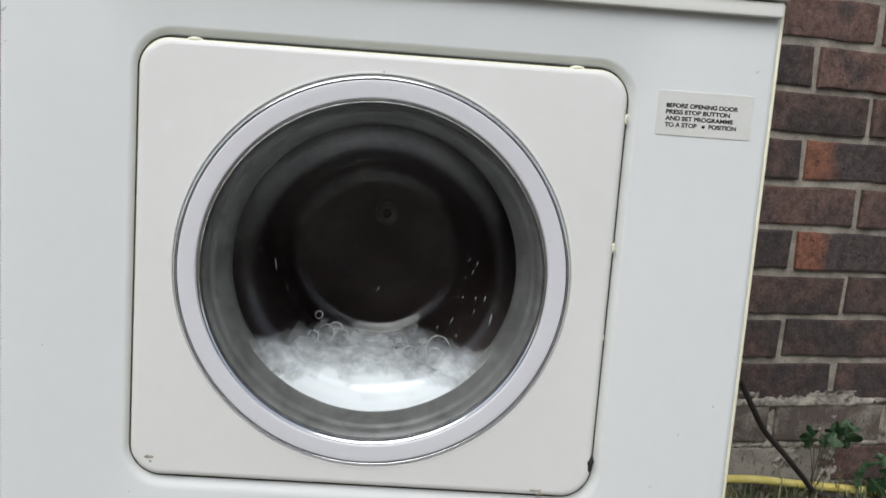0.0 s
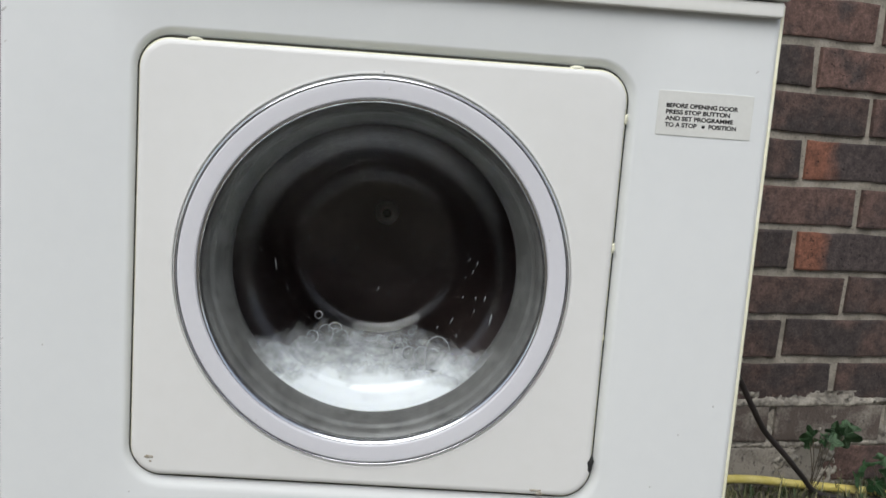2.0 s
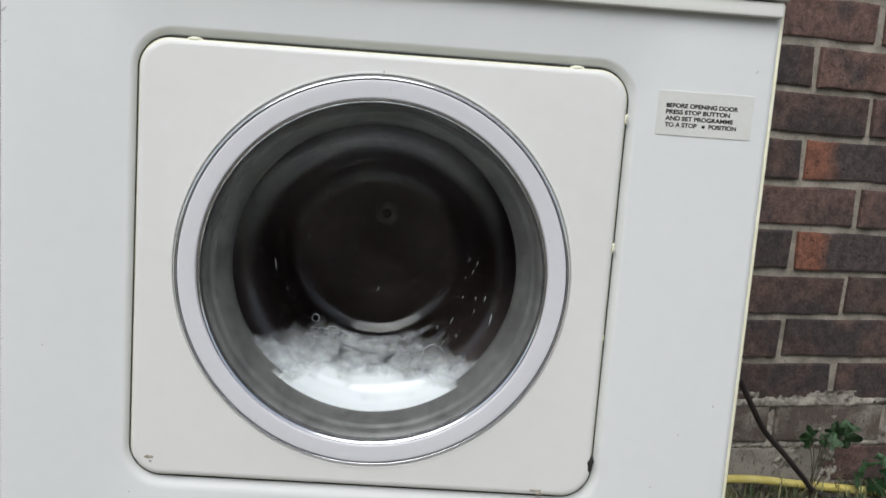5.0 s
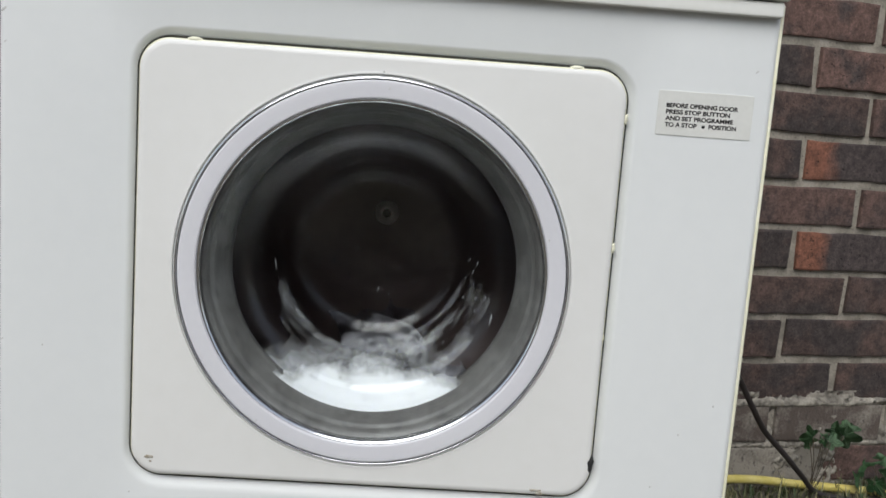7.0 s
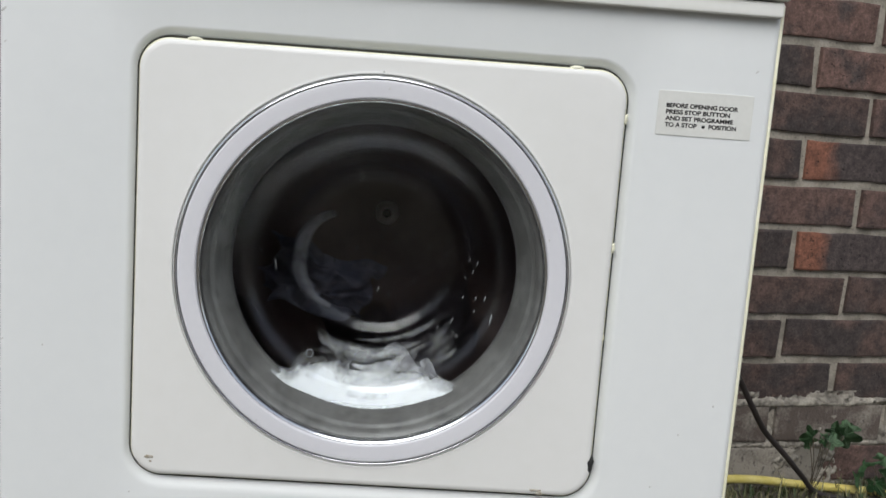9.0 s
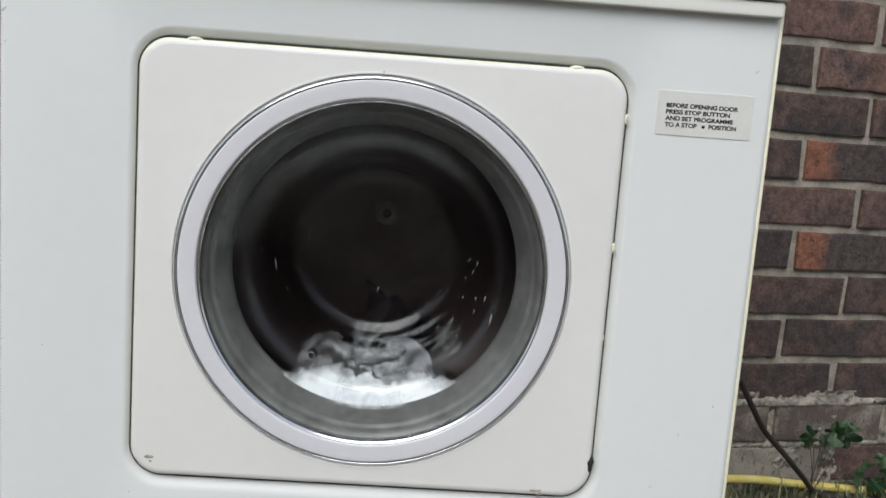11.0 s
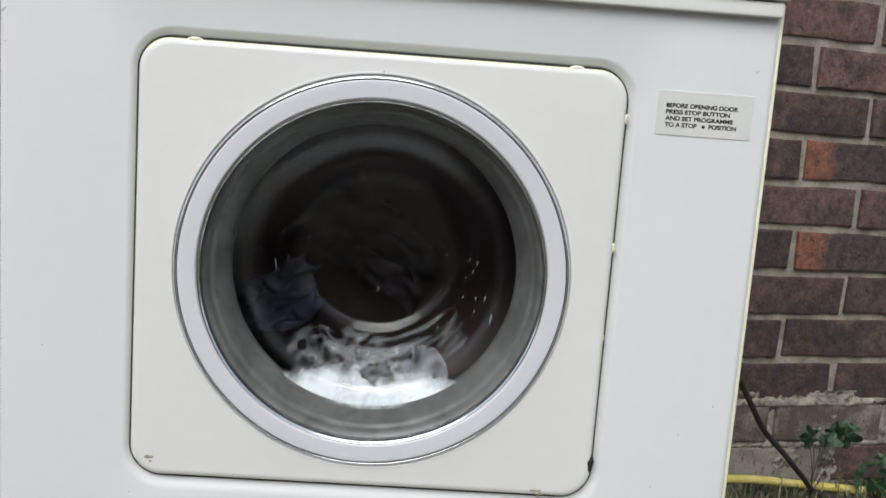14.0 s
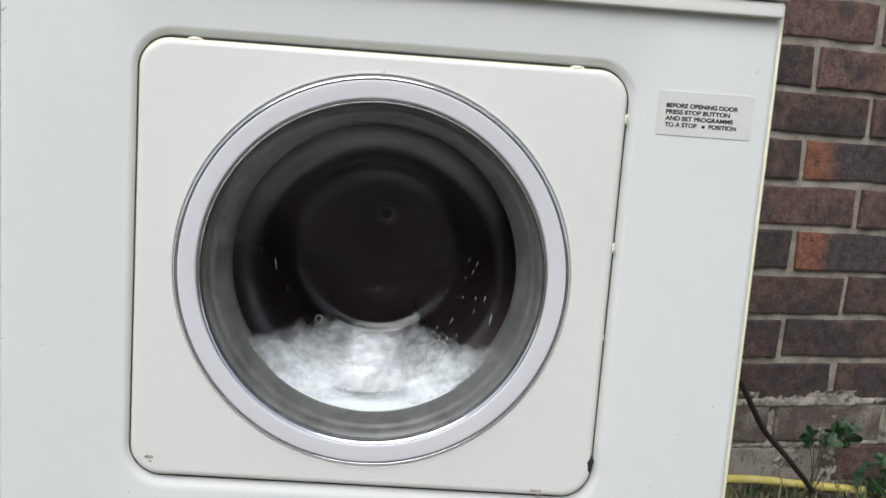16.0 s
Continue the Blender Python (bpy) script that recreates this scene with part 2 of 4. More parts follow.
def round_ring(cx, cz, r, y, count):
    """A circle matched to rounded()'s order and count, by even angle per corner."""
    k = count // 4
    return [(cx + r * math.cos(radians(90 * c + 90 * (i + 0.5) / k)), y, cz + r * math.sin(radians(90 * c + 90 * (i + 0.5) / k))) for c in range(4) for i in range(k)]


def tube(pts, radius, n=10, sub=8):
    """A round tube along a smooth curve through the points."""
    P = [Vector(p) for p in pts]
    P = [2 * P[0] - P[1]] + P + [2 * P[-1] - P[-2]]
    line = []
    for i in range(1, len(P) - 2):
        for j in range(sub):
            t = j / sub
            a, b, c, d = P[i - 1:i + 3]
            line.append(0.5 * ((2 * b) + (c - a) * t + (2 * a - 5 * b + 4 * c - d) * t * t + (3 * b - a - 3 * c + d) * t ** 3))
    line.append(P[-2])
    bm = bmesh.new()
    rings = []
    for i, p in enumerate(line):
        d = (line[min(i + 1, len(line) - 1)] - line[max(i - 1, 0)]).normalized()
        s = d.cross(Vector((0.3, 0.2, 1))).normalized()
        u = s.cross(d)
        rings.append([p + radius * (math.cos(2 * math.pi * k / n) * s + math.sin(2 * math.pi * k / n) * u) for k in range(n)])
    return loops(bm, rings, cap_last=True, cap_first=True)


# ---- ground ----
def ground():
    t = np.sinh(np.linspace(-6, 6, 121)) / np.sinh(6)
    xs = t * 300
    verts, faces, n = [], [], len(xs)
    for y in xs:
        for x in xs:
            z = 0.012 * noise.noise((x * 6, y * 6, 0)) - 0.004 if abs(x) < 8 and abs(y) < 8 else 0
            if -0.4 < x < 0.4 and -0.1 < y < 0.65:
                z = -0.004
            verts.append((x, y, z))
    for j in range(n - 1):
        for i in range(n - 1):
            faces.append((j * n + i, j * n + i + 1, (j + 1) * n + i + 1, (j + 1) * n + i))
    me = bpy.data.meshes.new("ground")
    me.from_pydata(verts, [], faces)
    tagged(link("ground", me, SOIL), "dark soil with moss and sparse grass", "ground", kind="structure")


ground()

# ---- washing machine ----
HW, HL, TOP, DEEP = 0.2975, 0.3012, 0.85, 0.54
CX, CZ = -0.0071, 0.4701
DX0, DX1, DZ0, DZ1 = -0.1939, 0.1815, 0.2956, 0.6434


def washing_machine():
    wm = new("washing_machine")
    tagged(wm, "old white front-loading washing machine standing on soil by a brick wall", "washing machine")

    # pressed front panel with a soft recess round the door
    def outer(y, inset, r):
        return rounded(-HL + inset, HW - inset, 0.02 + inset, TOP - 0.002 - inset, r, y)

    def hole(o, y):
        l, b, t, rgt = o
        return rounded(DX0 - l, DX1 + rgt, DZ0 - b, DZ1 + t, 0.024 + t, y)

    bm = bmesh.new()
    rings = [outer(0.03, 0, 0.003), outer(0.006, 0, 0.003), outer(0.002, 0.0012, 0.003), outer(0.0, 0.004, 0.003), outer(0.0, 0.006, 0.003), hole((0.0090, 0.0150, 0.0102, 0.0105), 0.0),
             hole((0.0074, 0.0125, 0.0088, 0.0090), 0.0003), hole((0.0060, 0.0100, 0.0074, 0.0074), 0.0012), hole((0.0046, 0.0076, 0.0060, 0.0058), 0.0025),
             hole((0.0038, 0.0056, 0.0048, 0.0044), 0.0035), hole((0.0031, 0.0042, 0.0036, 0.0032), 0.0043), hole((0.0026, 0.0034, 0.0027, 0.0025), 0.0050)]
    loops(bm, rings)
    part("front_panel", bm, ENAMEL, wm, "white enamelled steel front with a pressed door recess")

    bm = bmesh.new()
    box(bm, -HL, -HL + 0.012, 0.03, DEEP, 0.02, TOP - 0.03)
    part("side_panel", bm, ENAMEL, wm, smooth=False)
    bm = bmesh.new()
    box(bm, HW - 0.012, HW, 0.03, DEEP, 0.02, TOP - 0.03)
    part("side_panel", bm, ENAMEL, wm, smooth=False)
    bm = bmesh.new()
    box(bm, -HL + 0.012, HW - 0.012, DEEP - 0.012, DEEP, 0.02, TOP - 0.03)
    part("back_panel", bm, ENAMEL, wm, smooth=False)
    bm = bmesh.new()
    box(bm, -HL + 0.012, HW - 0.012, 0.03, DEEP - 0.012, 0.02, 0.03)
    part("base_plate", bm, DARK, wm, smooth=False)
    bm = bmesh.new()
    box(bm, -HL - 0.001, HW + 0.001, -0.004, DEEP + 0.003, TOP - 0.03, TOP + 0.004, 0.006, 3)
    part("worktop", bm, ENAMEL, wm)
    for x in (-0.25, 0.25):
        for y in (0.05, 0.49):
            bm = bmesh.new()
            bmesh.ops.create_cone(bm, cap_ends=True, segments=20, radius1=0.02, radius2=0.016, depth=0.032, matrix=Matrix.Translation((x, y, 0.006)))
            part("foot", bm, RUBBER, wm)
    # fascia: lower lip and the panel over it
    bm = bmesh.new()
    box(bm, -0.2982, 0.2945, -0.0085, -0.0005, 0.6925, 0.7040, 0.0015, 3)
    part("fascia_lip", bm, FASCIA, wm, "cream plastic lower lip of the control panel")
    bm = bmesh.new()
    box(bm, -HL, HW, -0.0125, -0.0005, 0.7052, TOP - 0.031, 0.002, 3)
    part("control_panel", bm, FASCIA, wm, "cream plastic control panel")
    # yellowed corner seam
    bm = bmesh.new()
    box(bm, HW - 0.0012, HW + 0.0014, 0.0015, 0.006, 0.03, 0.7035, 0.0008, 2)
    part("edge_seam", bm, YELLOWED, wm, "yellowed edge of the front panel")

    # door
    door = new("door")
    door.parent = wm
    bm = bmesh.new()
    cnt = 128
    rings = [rounded(DX0 + 0.0006, DX1 - 0.0006, DZ0 + 0.0006, DZ1 - 0.0006, 0.0234, 0.016), rounded(DX0, DX1, DZ0, DZ1, 0.024, 0.002),
             rounded(DX0 + 0.0006, DX1 - 0.0006, DZ0 + 0.0006, DZ1 - 0.0006, 0.0235, -0.0030), rounded(DX0 + 0.0018, DX1 - 0.0018, DZ0 + 0.0018, DZ1 - 0.0018, 0.0225, -0.0041),
             rounded(DX0 + 0.005, DX1 - 0.005, DZ0 + 0.005, DZ1 - 0.005, 0.021, -0.0042), round_ring(CX, CZ, 0.1606, -0.0042, cnt), round_ring(CX, CZ, 0.1595, -0.0043, cnt), round_ring(CX, CZ, 0.1586, -0.0046, cnt), round_ring(CX, CZ, 0.1581, -0.0044, cnt), round_ring(CX, CZ, 0.1577, -0.0036, cnt), round_ring(CX, CZ, 0.1577, 0.008, cnt)]
    fine = []
    for ring in rings:
        if len(fine) >= 5:
            r = math.hypot(ring[0][0] - CX, ring[0][2] - CZ)
            fine.append(round_ring(CX, CZ, r, ring[0][1], 128))
        else:
            fine.append(ring)
    loops(bm, fine)
    for f in bm.faces:
        f.smooth = True
    part("door_panel", bm, DOOR_WHITE, door, "white enamelled square door with rounded corners")
    bm = bmesh.new()
    loops(bm, [rounded(DX0 - d, DX1 + d, DZ0 - d, DZ1 + d, 0.024, y) for d, y in ((-0.0003, 0.0040), (0.0005, 0.0020), (0.0005, -0.0010), (-0.0010, -0.0030))])
    part("door_edge", bm, YELLOWED, door, "yellowed worn edge of the door")
    # added strip that paints the gap's shade between door and recess
    bm = bmesh.new()
    loops(bm, [rounded(DX0 - d - 0.5 * b, DX1 + d, DZ0 - d - b, DZ1 + d, 0.024 + max(d, 0), y) for d, b, y in ((-0.0008, 0, 0.0032), (0.0004, 0.0002, 0.0030), (0.0022, 0.0010, 0.0032), (0.0026, 0.0011, 0.0036), (0.0026, 0.0011, 0.0120))])
    part("gap_shade_strip", bm, GAP_SHADE, door, "near-black olive strip standing in for the shade in the gap round the door")
    part("groove_ring", turned([(0.1580, -0.001), (0.1578, 0.001), (0.1530, 0.001), (0.1530, 0.004)], CX, CZ), GROOVE, door, "dark groove round the door ring")
    part("ring_edge", turned([(0.1573, 0.0030), (0.1573, -0.0034), (0.1568, -0.0048), (0.1560, -0.0060), (0.1551, -0.0067), (0.1546, -0.0068), (0.1544, -0.0064), (0.1544, 0.0030)], CX, CZ, ring=True), CHROME, door, "thin chrome edge round the plastic ring")
    part("door_ring", turned([(0.1537, 0.002), (0.1537, -0.0050), (0.1534, -0.0060), (0.1529, -0.0064), (0.1522, -0.0065), (0.1490, -0.0064), (0.1410, -0.0063), (0.1398, -0.0062), (0.1392, -0.0056), (0.1388, -0.001), (0.1380, 0.006)], CX, CZ), BEZEL, door, "pale lilac-grey plastic ring")
    part("chrome_trim", turned([(0.1391, 0.0030), (0.1391, -0.0042), (0.1388, -0.0047), (0.1383, -0.0046), (0.1367, -0.0033), (0.1363, -0.0022), (0.1361, 0.0030)], CX, CZ, ring=True), CHROME, door, "thin bright chrome trim")
    outer_p = BOWL
    inner_p = [(max(r - 0.0035 * (1 if r > 0.07 else 0.3), 0), y - 0.0035) for r, y in BOWL]
    bowl = part("glass_bowl", turned(outer_p + inner_p[::-1], CX, CZ, 160), GLASS, door, "clear glass door bowl")
    bowl.visible_shadow = False
    # hinge bumpers on the top edge
    for x in (-0.1534, 0.1408):
        bm = bmesh.new()
        bmesh.ops.create_uvsphere(bm, u_segments=16, v_segments=8, radius=1, matrix=Matrix.Translation((x, 0.001, 0.6438)) @ Matrix.Diagonal((0.006, 0.004, 0.0022, 1)))
        part("bumper", bm, YELLOWED, door, "small yellowed bump on the door's top edge")
    # chips and rust
    for x, z, w, h in ((-0.179, 0.3103, 0.004, 0.0014), (-0.1775, 0.3065, 0.0012, 0.0008), (0.1372, 0.2998, 0.005, 0.0012), (0.1405, 0.2972, 0.003, 0.0018)):
        bm = bmesh.new()
        bmesh.ops.create_icosphere(bm, subdivisions=2, radius=1, matrix=Matrix.Translation((x, -0.0042, z)) @ Matrix.Diagonal((w, 0.0005, h, 1)))
        for v in bm.verts:
            v.co.x += 0.001 * noise.noise(v.co * 900)
            v.co.z += 0.0008 * noise.noise(v.co * 700)
        part("rust_chip", bm, RUST, door, "small rusty chip in the enamel")
    bm = bmesh.new()
    bmesh.ops.create_icosphere(bm, subdivisions=3, radius=1, matrix=Matrix.Translation((0.1808, -0.0012, 0.3241)) @ pose(0, 0, 0, 0, 8, 0) @ Matrix.Diagonal((0.0030, 0.0038, 0.0082, 1)))
    for v in bm.verts:
        v.co.x += 0.0016 * noise.noise(v.co * 400)
    part("chipped_edge", bm, DARK, door, "dark chipped spot on the door's edge")

    for x, z, k in ((0.1828, 0.6073, 1.0), (0.1828, 0.5052, 1.0), (0.182, 0.4309, 0.8), (0.1786, 0.3372, 0.9)):
        bm = bmesh.new()
        bmesh.ops.create_icosphere(bm, subdivisions=3, radius=1, matrix=Matrix.Translation((x - 0.0004, -0.0012, z)) @ Matrix.Diagonal((0.0013 * k, 0.0018, 0.0042 * k, 1)))
        for v in bm.verts:
            v.co.x += 0.0008 * noise.noise(v.co * 500)
        part("paint_blister", bm, YELLOWED, door, "lifted flake of cream paint on the door's edge")
    bm = bmesh.new()
    bmesh.ops.create_icosphere(bm, subdivisions=3, radius=1, matrix=Matrix.Translation((-0.1884, -0.001, 0.3056)) @ pose(0, 0, 0, 0, 40, 0) @ Matrix.Diagonal((0.0042, 0.0022, 0.0013, 1)))
    for v in bm.verts:
        v.co.z += 0.001 * noise.noise(v.co * 600)
    part("chipped_edge", bm, DARK, door, "dark chipped spot on the door's edge")

    # rubber seal between the opening and the drum
    part("door_seal", turned([(0.1380, 0.0045), (0.1365, 0.0045), (0.1322, 0.0105), (0.1314, 0.0135), (0.1298, 0.0140), (0.1280, 0.0175), (0.1210, 0.0310), (0.1188, 0.0370), (0.1190, 0.042), (0.126, 0.050), (0.140, 0.06), (0.152, 0.078), (0.156, 0.082), (0.165, 0.07), (0.165, 0.008)], CX, CZ), RUBBER, wm, "grey rubber door seal")
    # tub: stops light leaks, its near-black colour holds the cabinet's inner shade
    part("tub", turned([(0.165, 0.03), (0.255, 0.04), (0.258, 0.06), (0.258, 0.475), (0.24, 0.485), (0.0, 0.485)], CX, CZ, 64), DARK, wm, "tub coloured near-black for the unlit inside")

    # drum, turning about its axle
    drum = new("drum")
    drum.parent = wm
    drum.matrix_basis = pose(CX, 0, CZ)
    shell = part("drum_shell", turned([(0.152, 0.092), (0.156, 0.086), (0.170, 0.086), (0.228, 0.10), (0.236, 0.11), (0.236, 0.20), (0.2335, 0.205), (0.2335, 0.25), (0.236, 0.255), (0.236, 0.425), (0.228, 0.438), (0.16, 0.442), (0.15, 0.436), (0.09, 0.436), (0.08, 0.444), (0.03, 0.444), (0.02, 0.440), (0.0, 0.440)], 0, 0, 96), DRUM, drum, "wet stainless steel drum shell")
    for k in range(3):
        bm = bmesh.new()
        rings = []
        for y, sc in ((0.115, 0.3), (0.13, 0.9), (0.27, 1.0), (0.40, 0.9), (0.425, 0.4)):
            rings.append([(math.sin(a) * 0.03 * (1.2 - 0.2 * sc), y, -0.237 + 0.045 * sc * max(0, math.cos(a)) ** 0.7) for a in [radians(-90 + 180 * i / 10) for i in range(11)]])
        loops(bm, rings, closed=False)
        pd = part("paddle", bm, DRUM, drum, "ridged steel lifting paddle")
        pd.matrix_basis = pose(0, 0, 0, 0, 120 * k + 20, 0)
    hub = part("hub", turned([(0.0150, 0.4405), (0.0145, 0.4330), (0.0120, 0.4270), (0.0085, 0.4235), (0.0065, 0.4230), (0.0060, 0.436), (0.0, 0.436)], 0, 0, 40), HUB, drum, "domed steel hub cap with a dark bolt hole")
    part("bolt", turned([(0.0057, 0.4360), (0.0057, 0.4300), (0.0045, 0.4285), (0.0, 0.4285)], 0, 0, 6), DARK, hub)
    return wm, drum


# radius and depth of the bowl's outer face
BOWL = [(0.1366, 0.0015), (0.1355, 0.0045), (0.1275, 0.0155), (0.1203, 0.0275), (0.1172, 0.0330), (0.1130, 0.0380), (0.1085, 0.0440), (0.1050, 0.0460), (0.0965, 0.0620), (0.0890, 0.0780), (0.0840, 0.0900), (0.0815, 0.1028), (0.0795, 0.1070), (0.0766, 0.1106), (0.0731, 0.1135), (0.0690, 0.1157), (0.0654, 0.1168), (0.0500, 0.1188), (0.0300, 0.1206), (0.0, 0.1214)]
machine, drum = washing_machine()


def sticker():
    st = new("notice_sticker")
    st.parent = machine
    st.matrix_basis = pose(0.2065, -0.0001, 0.5977)
    bm = bmesh.new()
    loops(bm, [rounded(0, 0.0757, 0, 0.0346, 0.0012, y, 4) for y in (0, -0.0004)] + [rounded(0.0003, 0.0754, 0.0003, 0.0343, 0.001, -0.0005, 4)], cap_last=True)
    part("plate", bm, STICKER, st, "cream vinyl notice sticker", smooth=False)
    for i, (words, width) in enumerate((("BEFORE OPENING DOOR", 0.0570), ("PRESS STOP BUTTON", 0.0510), ("AND SET PROGRAMME", 0.0540), ("TO A STOP", 0.0255), ("POSITION", 0.0220))):
        cu = bpy.data.curves.new("text", "FONT")
        cu.body, cu.size, cu.offset, cu.extrude = words, 0.0051, 0.00015, 0.0001
        tmp = new("text", cu)
        bpy.context.view_layer.update()
        me = bpy.data.meshes.new_from_object(tmp.evaluated_get(bpy.context.evaluated_depsgraph_get()))
        bpy.data.objects.remove(tmp)
        xs = [v.co.x for v in me.vertices]
        k = width / (max(xs) - min(xs))
        row = min(i, 3)
        x0 = 0.0068 if i < 4 else 0.0068 + 0.0570 - width
        for v in me.vertices:
            v.co = Vector(((v.co.x - min(xs)) * k + x0, -0.0007 - v.co.z, 0.9 * v.co.y + 0.0218 - 0.0050 * row))
        link("lettering", me, INK, st, words.lower(), smooth=False)
    bm = bmesh.new()
    bmesh.ops.create_cone(bm, cap_ends=True, segments=16, radius1=0.0013, radius2=0.0013, depth=0.0003, matrix=Matrix.Translation((0.0375, -0.0007, 0.0081)) @ pose(0, 0, 0, 90))
    part("dot", bm, INK, st)


sticker()


def scuffs():
    for x, z, w, h in ((0.282, 0.6512, 0.0022, 0.0010), (-0.2965, 0.6560, 0.003, 0.0012), (-0.2955, 0.632, 0.0018, 0.0008), (-0.2975, 0.40, 0.0012, 0.0008)):
        bm = bmesh.new()
        bmesh.ops.create_icosphere(bm, subdivisions=2, radius=1, matrix=Matrix.Translation((x, 0.0002, z)) @ pose(0, 0, 0, 0, -40, 0) @ Matrix.Diagonal((w, 0.0004, h, 1)))
        for v in bm.verts:
            v.co.x += 0.0006 * noise.noise(v.co * 900)
        part("scuff", bm, DENT, machine, "small grey scuff in the enamel")


scuffs()


def specks():
    for x, y, z in ((0.2524, -0.0002, 0.3531), (0.1301, -0.0063, 0.5086), (-0.0029, -0.0063, 0.6176), (0.2789, -0.0002, 0.3791), (0.2337, -0.0002, 0.3067), (-0.1951, -0.0002, 0.2778), (-0.2658, -0.0002, 0.3971), (-0.0081, -0.0045, 0.6301)):
        bm = bmesh.new()
        bmesh.ops.create_icosphere(bm, subdivisions=2, radius=1, matrix=Matrix.Translation((x, y, z)) @ Matrix.Diagonal((0.0008, 0.0003, 0.0009, 1)))
        part("speck", bm, DENT, machine, "small grey speck of dirt")


specks()


# ---- suds on the far side of the bowl ----
def bowl_point(phi, s, off=0.0):
    """A point on the bowl's outer face: phi clockwise from the bottom, s from the rim (0) to the end (1), off outwards."""
    seg = BOWL[3:15]
    f = min(max(s, 0), 0.9999) * (len(seg) - 1)
    i = int(f)
    (r0, y0), (r1, y1) = seg[i], seg[i + 1]
    r, y = r0 + (r1 - r0) * (f - i), y0 + (y1 - y0) * (f - i)
    d = Vector((y1 - y0, r0 - r1)).normalized()
    r, y = r + off * d.x, y + off * d.y
    return Vector((-r * math.sin(phi), y, -r * math.cos(phi)))


def suds_sheet(name, mat, phi0, phi1, s0, s1, keep, thick, label, nu=150, nv=60, base=0.0008):
    """A lumpy layer of foam that clings to the bowl where keep(p, phi, s) > 0; keep also gives its density."""
    verts, faces, dens = [], [], []
    k = np.zeros((nv + 1, nu + 1))
    for j in range(nv + 1):
        for i in range(nu + 1):
            phi, s = phi0 + (phi1 - phi0) * i / nu, s0 + (s1 - s0) * j / nv
            p = bowl_point(phi, s)
            k[j, i] = keep(p, phi, s)
    for layer in (0, 1):
        for j in range(nv + 1):
            for i in range(nu + 1):
                phi, s = phi0 + (phi1 - phi0) * i / nu, s0 + (s1 - s0) * j / nv
                d = min(max(k[j, i], 0), 1)
                off = base if layer == 0 else base + 0.0004 + thick * d ** 0.5 * (0.8 + 0.6 * noise.noise(bowl_point(phi, s) * 90))
                verts.append(bowl_point(phi, s, off))
                dens.append(d)
    w, L = nu + 1, (nu + 1) * (nv + 1)
    on = (k[:-1, :-1] > 0) & (k[1:, :-1] > 0) & (k[:-1, 1:] > 0) & (k[1:, 1:] > 0)
    for j in range(nv):
        for i in range(nu):
            if not on[j, i]:
                continue
            q = (j * w + i, j * w + i + 1, (j + 1) * w + i + 1, (j + 1) * w + i)
            faces.append(q)
            faces.append(tuple(L + a for a in reversed(q)))
            for (a, b), (dj, di) in zip(((q[0], q[1]), (q[1], q[2]), (q[2], q[3]), (q[3], q[0])), ((-1, 0), (0, 1), (1, 0), (0, -1))):
                jj, ii = j + dj, i + di
                if not (0 <= jj < nv and 0 <= ii < nu and on[jj, ii]):
                    faces.append((b, a, L + a, L + b))
    me = bpy.data.meshes.new(name)
    me.from_pydata(verts, [], faces)
    me.attributes.new("suds_weight", "FLOAT", "POINT").data.foreach_set("value", dens)
    ob = link(name, me, mat)
    ob.matrix_basis = pose(CX, 0, CZ)
    return tagged(ob, label, "soap suds", kind="stuff")


def froth(p, size, seed):
    """Distance (in bubbles) from the middle of the nearest bubble."""
    return noise.voronoi(Vector((p.x, p.y * 0.5, p.z)) / size + Vector((seed, 0, 0)))[0][0]


def level(z, soft, wob, freq, seed):
    """Foam below the height z (relative to the axle), with a ragged edge."""
    def keep(p, phi, s):
        n = noise.noise(Vector((p.x * freq, p.z * freq, seed))) + 0.5 * noise.noise(Vector((p.x * freq * 3, p.z * freq * 3, seed + 7))) + 0.3 * noise.noise(Vector((p.x * freq * 9, p.z * freq * 9, seed)))
        return (z + wob * n - p.z) / soft
    return keep


solid = level(-0.089, 0.011, 0.006, 40, 1)


def bank(p, phi, s):
    d = solid(p, phi, s)
    return min(d, (froth(p, 0.013, 9) - 0.10) * 7 + 1.5 * max(0, d - 0.5))



suds_bank = suds_sheet("suds_bank", SUDS, -1.15, 1.15, 0.0, 0.98, bank, 0.012, "dense white soap suds against the glass bowl", 220, 90)


def upper(p, phi, s):
    d = level(-0.062, 0.052, 0.010, 30, 3)(p, phi, s)
    hole = froth(p, 0.006, 2) - 0.45 + 3.0 * d
    return min(d, hole, (p.z + 0.116) / 0.010)


suds_layer = suds_sheet("suds_layer", FROTH, -1.15, 1.15, 0.0, 1.0, upper, 0.008, "pale frothy suds lying on the denser foam", 300, 130, 0.0013)


def mound(p, phi, s):
    d = math.hypot((p.x - 0.024) / 0.040, (p.z + 0.112) / 0.025)
    return (1 - d + 0.10 * noise.noise(p * 60) + 0.12 * noise.noise(p * 200)) * 1.7


suds_mound = suds_sheet("suds_mound", SUDS, -1.1, 1.1, 0.0, 0.95, mound, 0.012, "rounded white heap of suds", 200, 90, 0.0018)


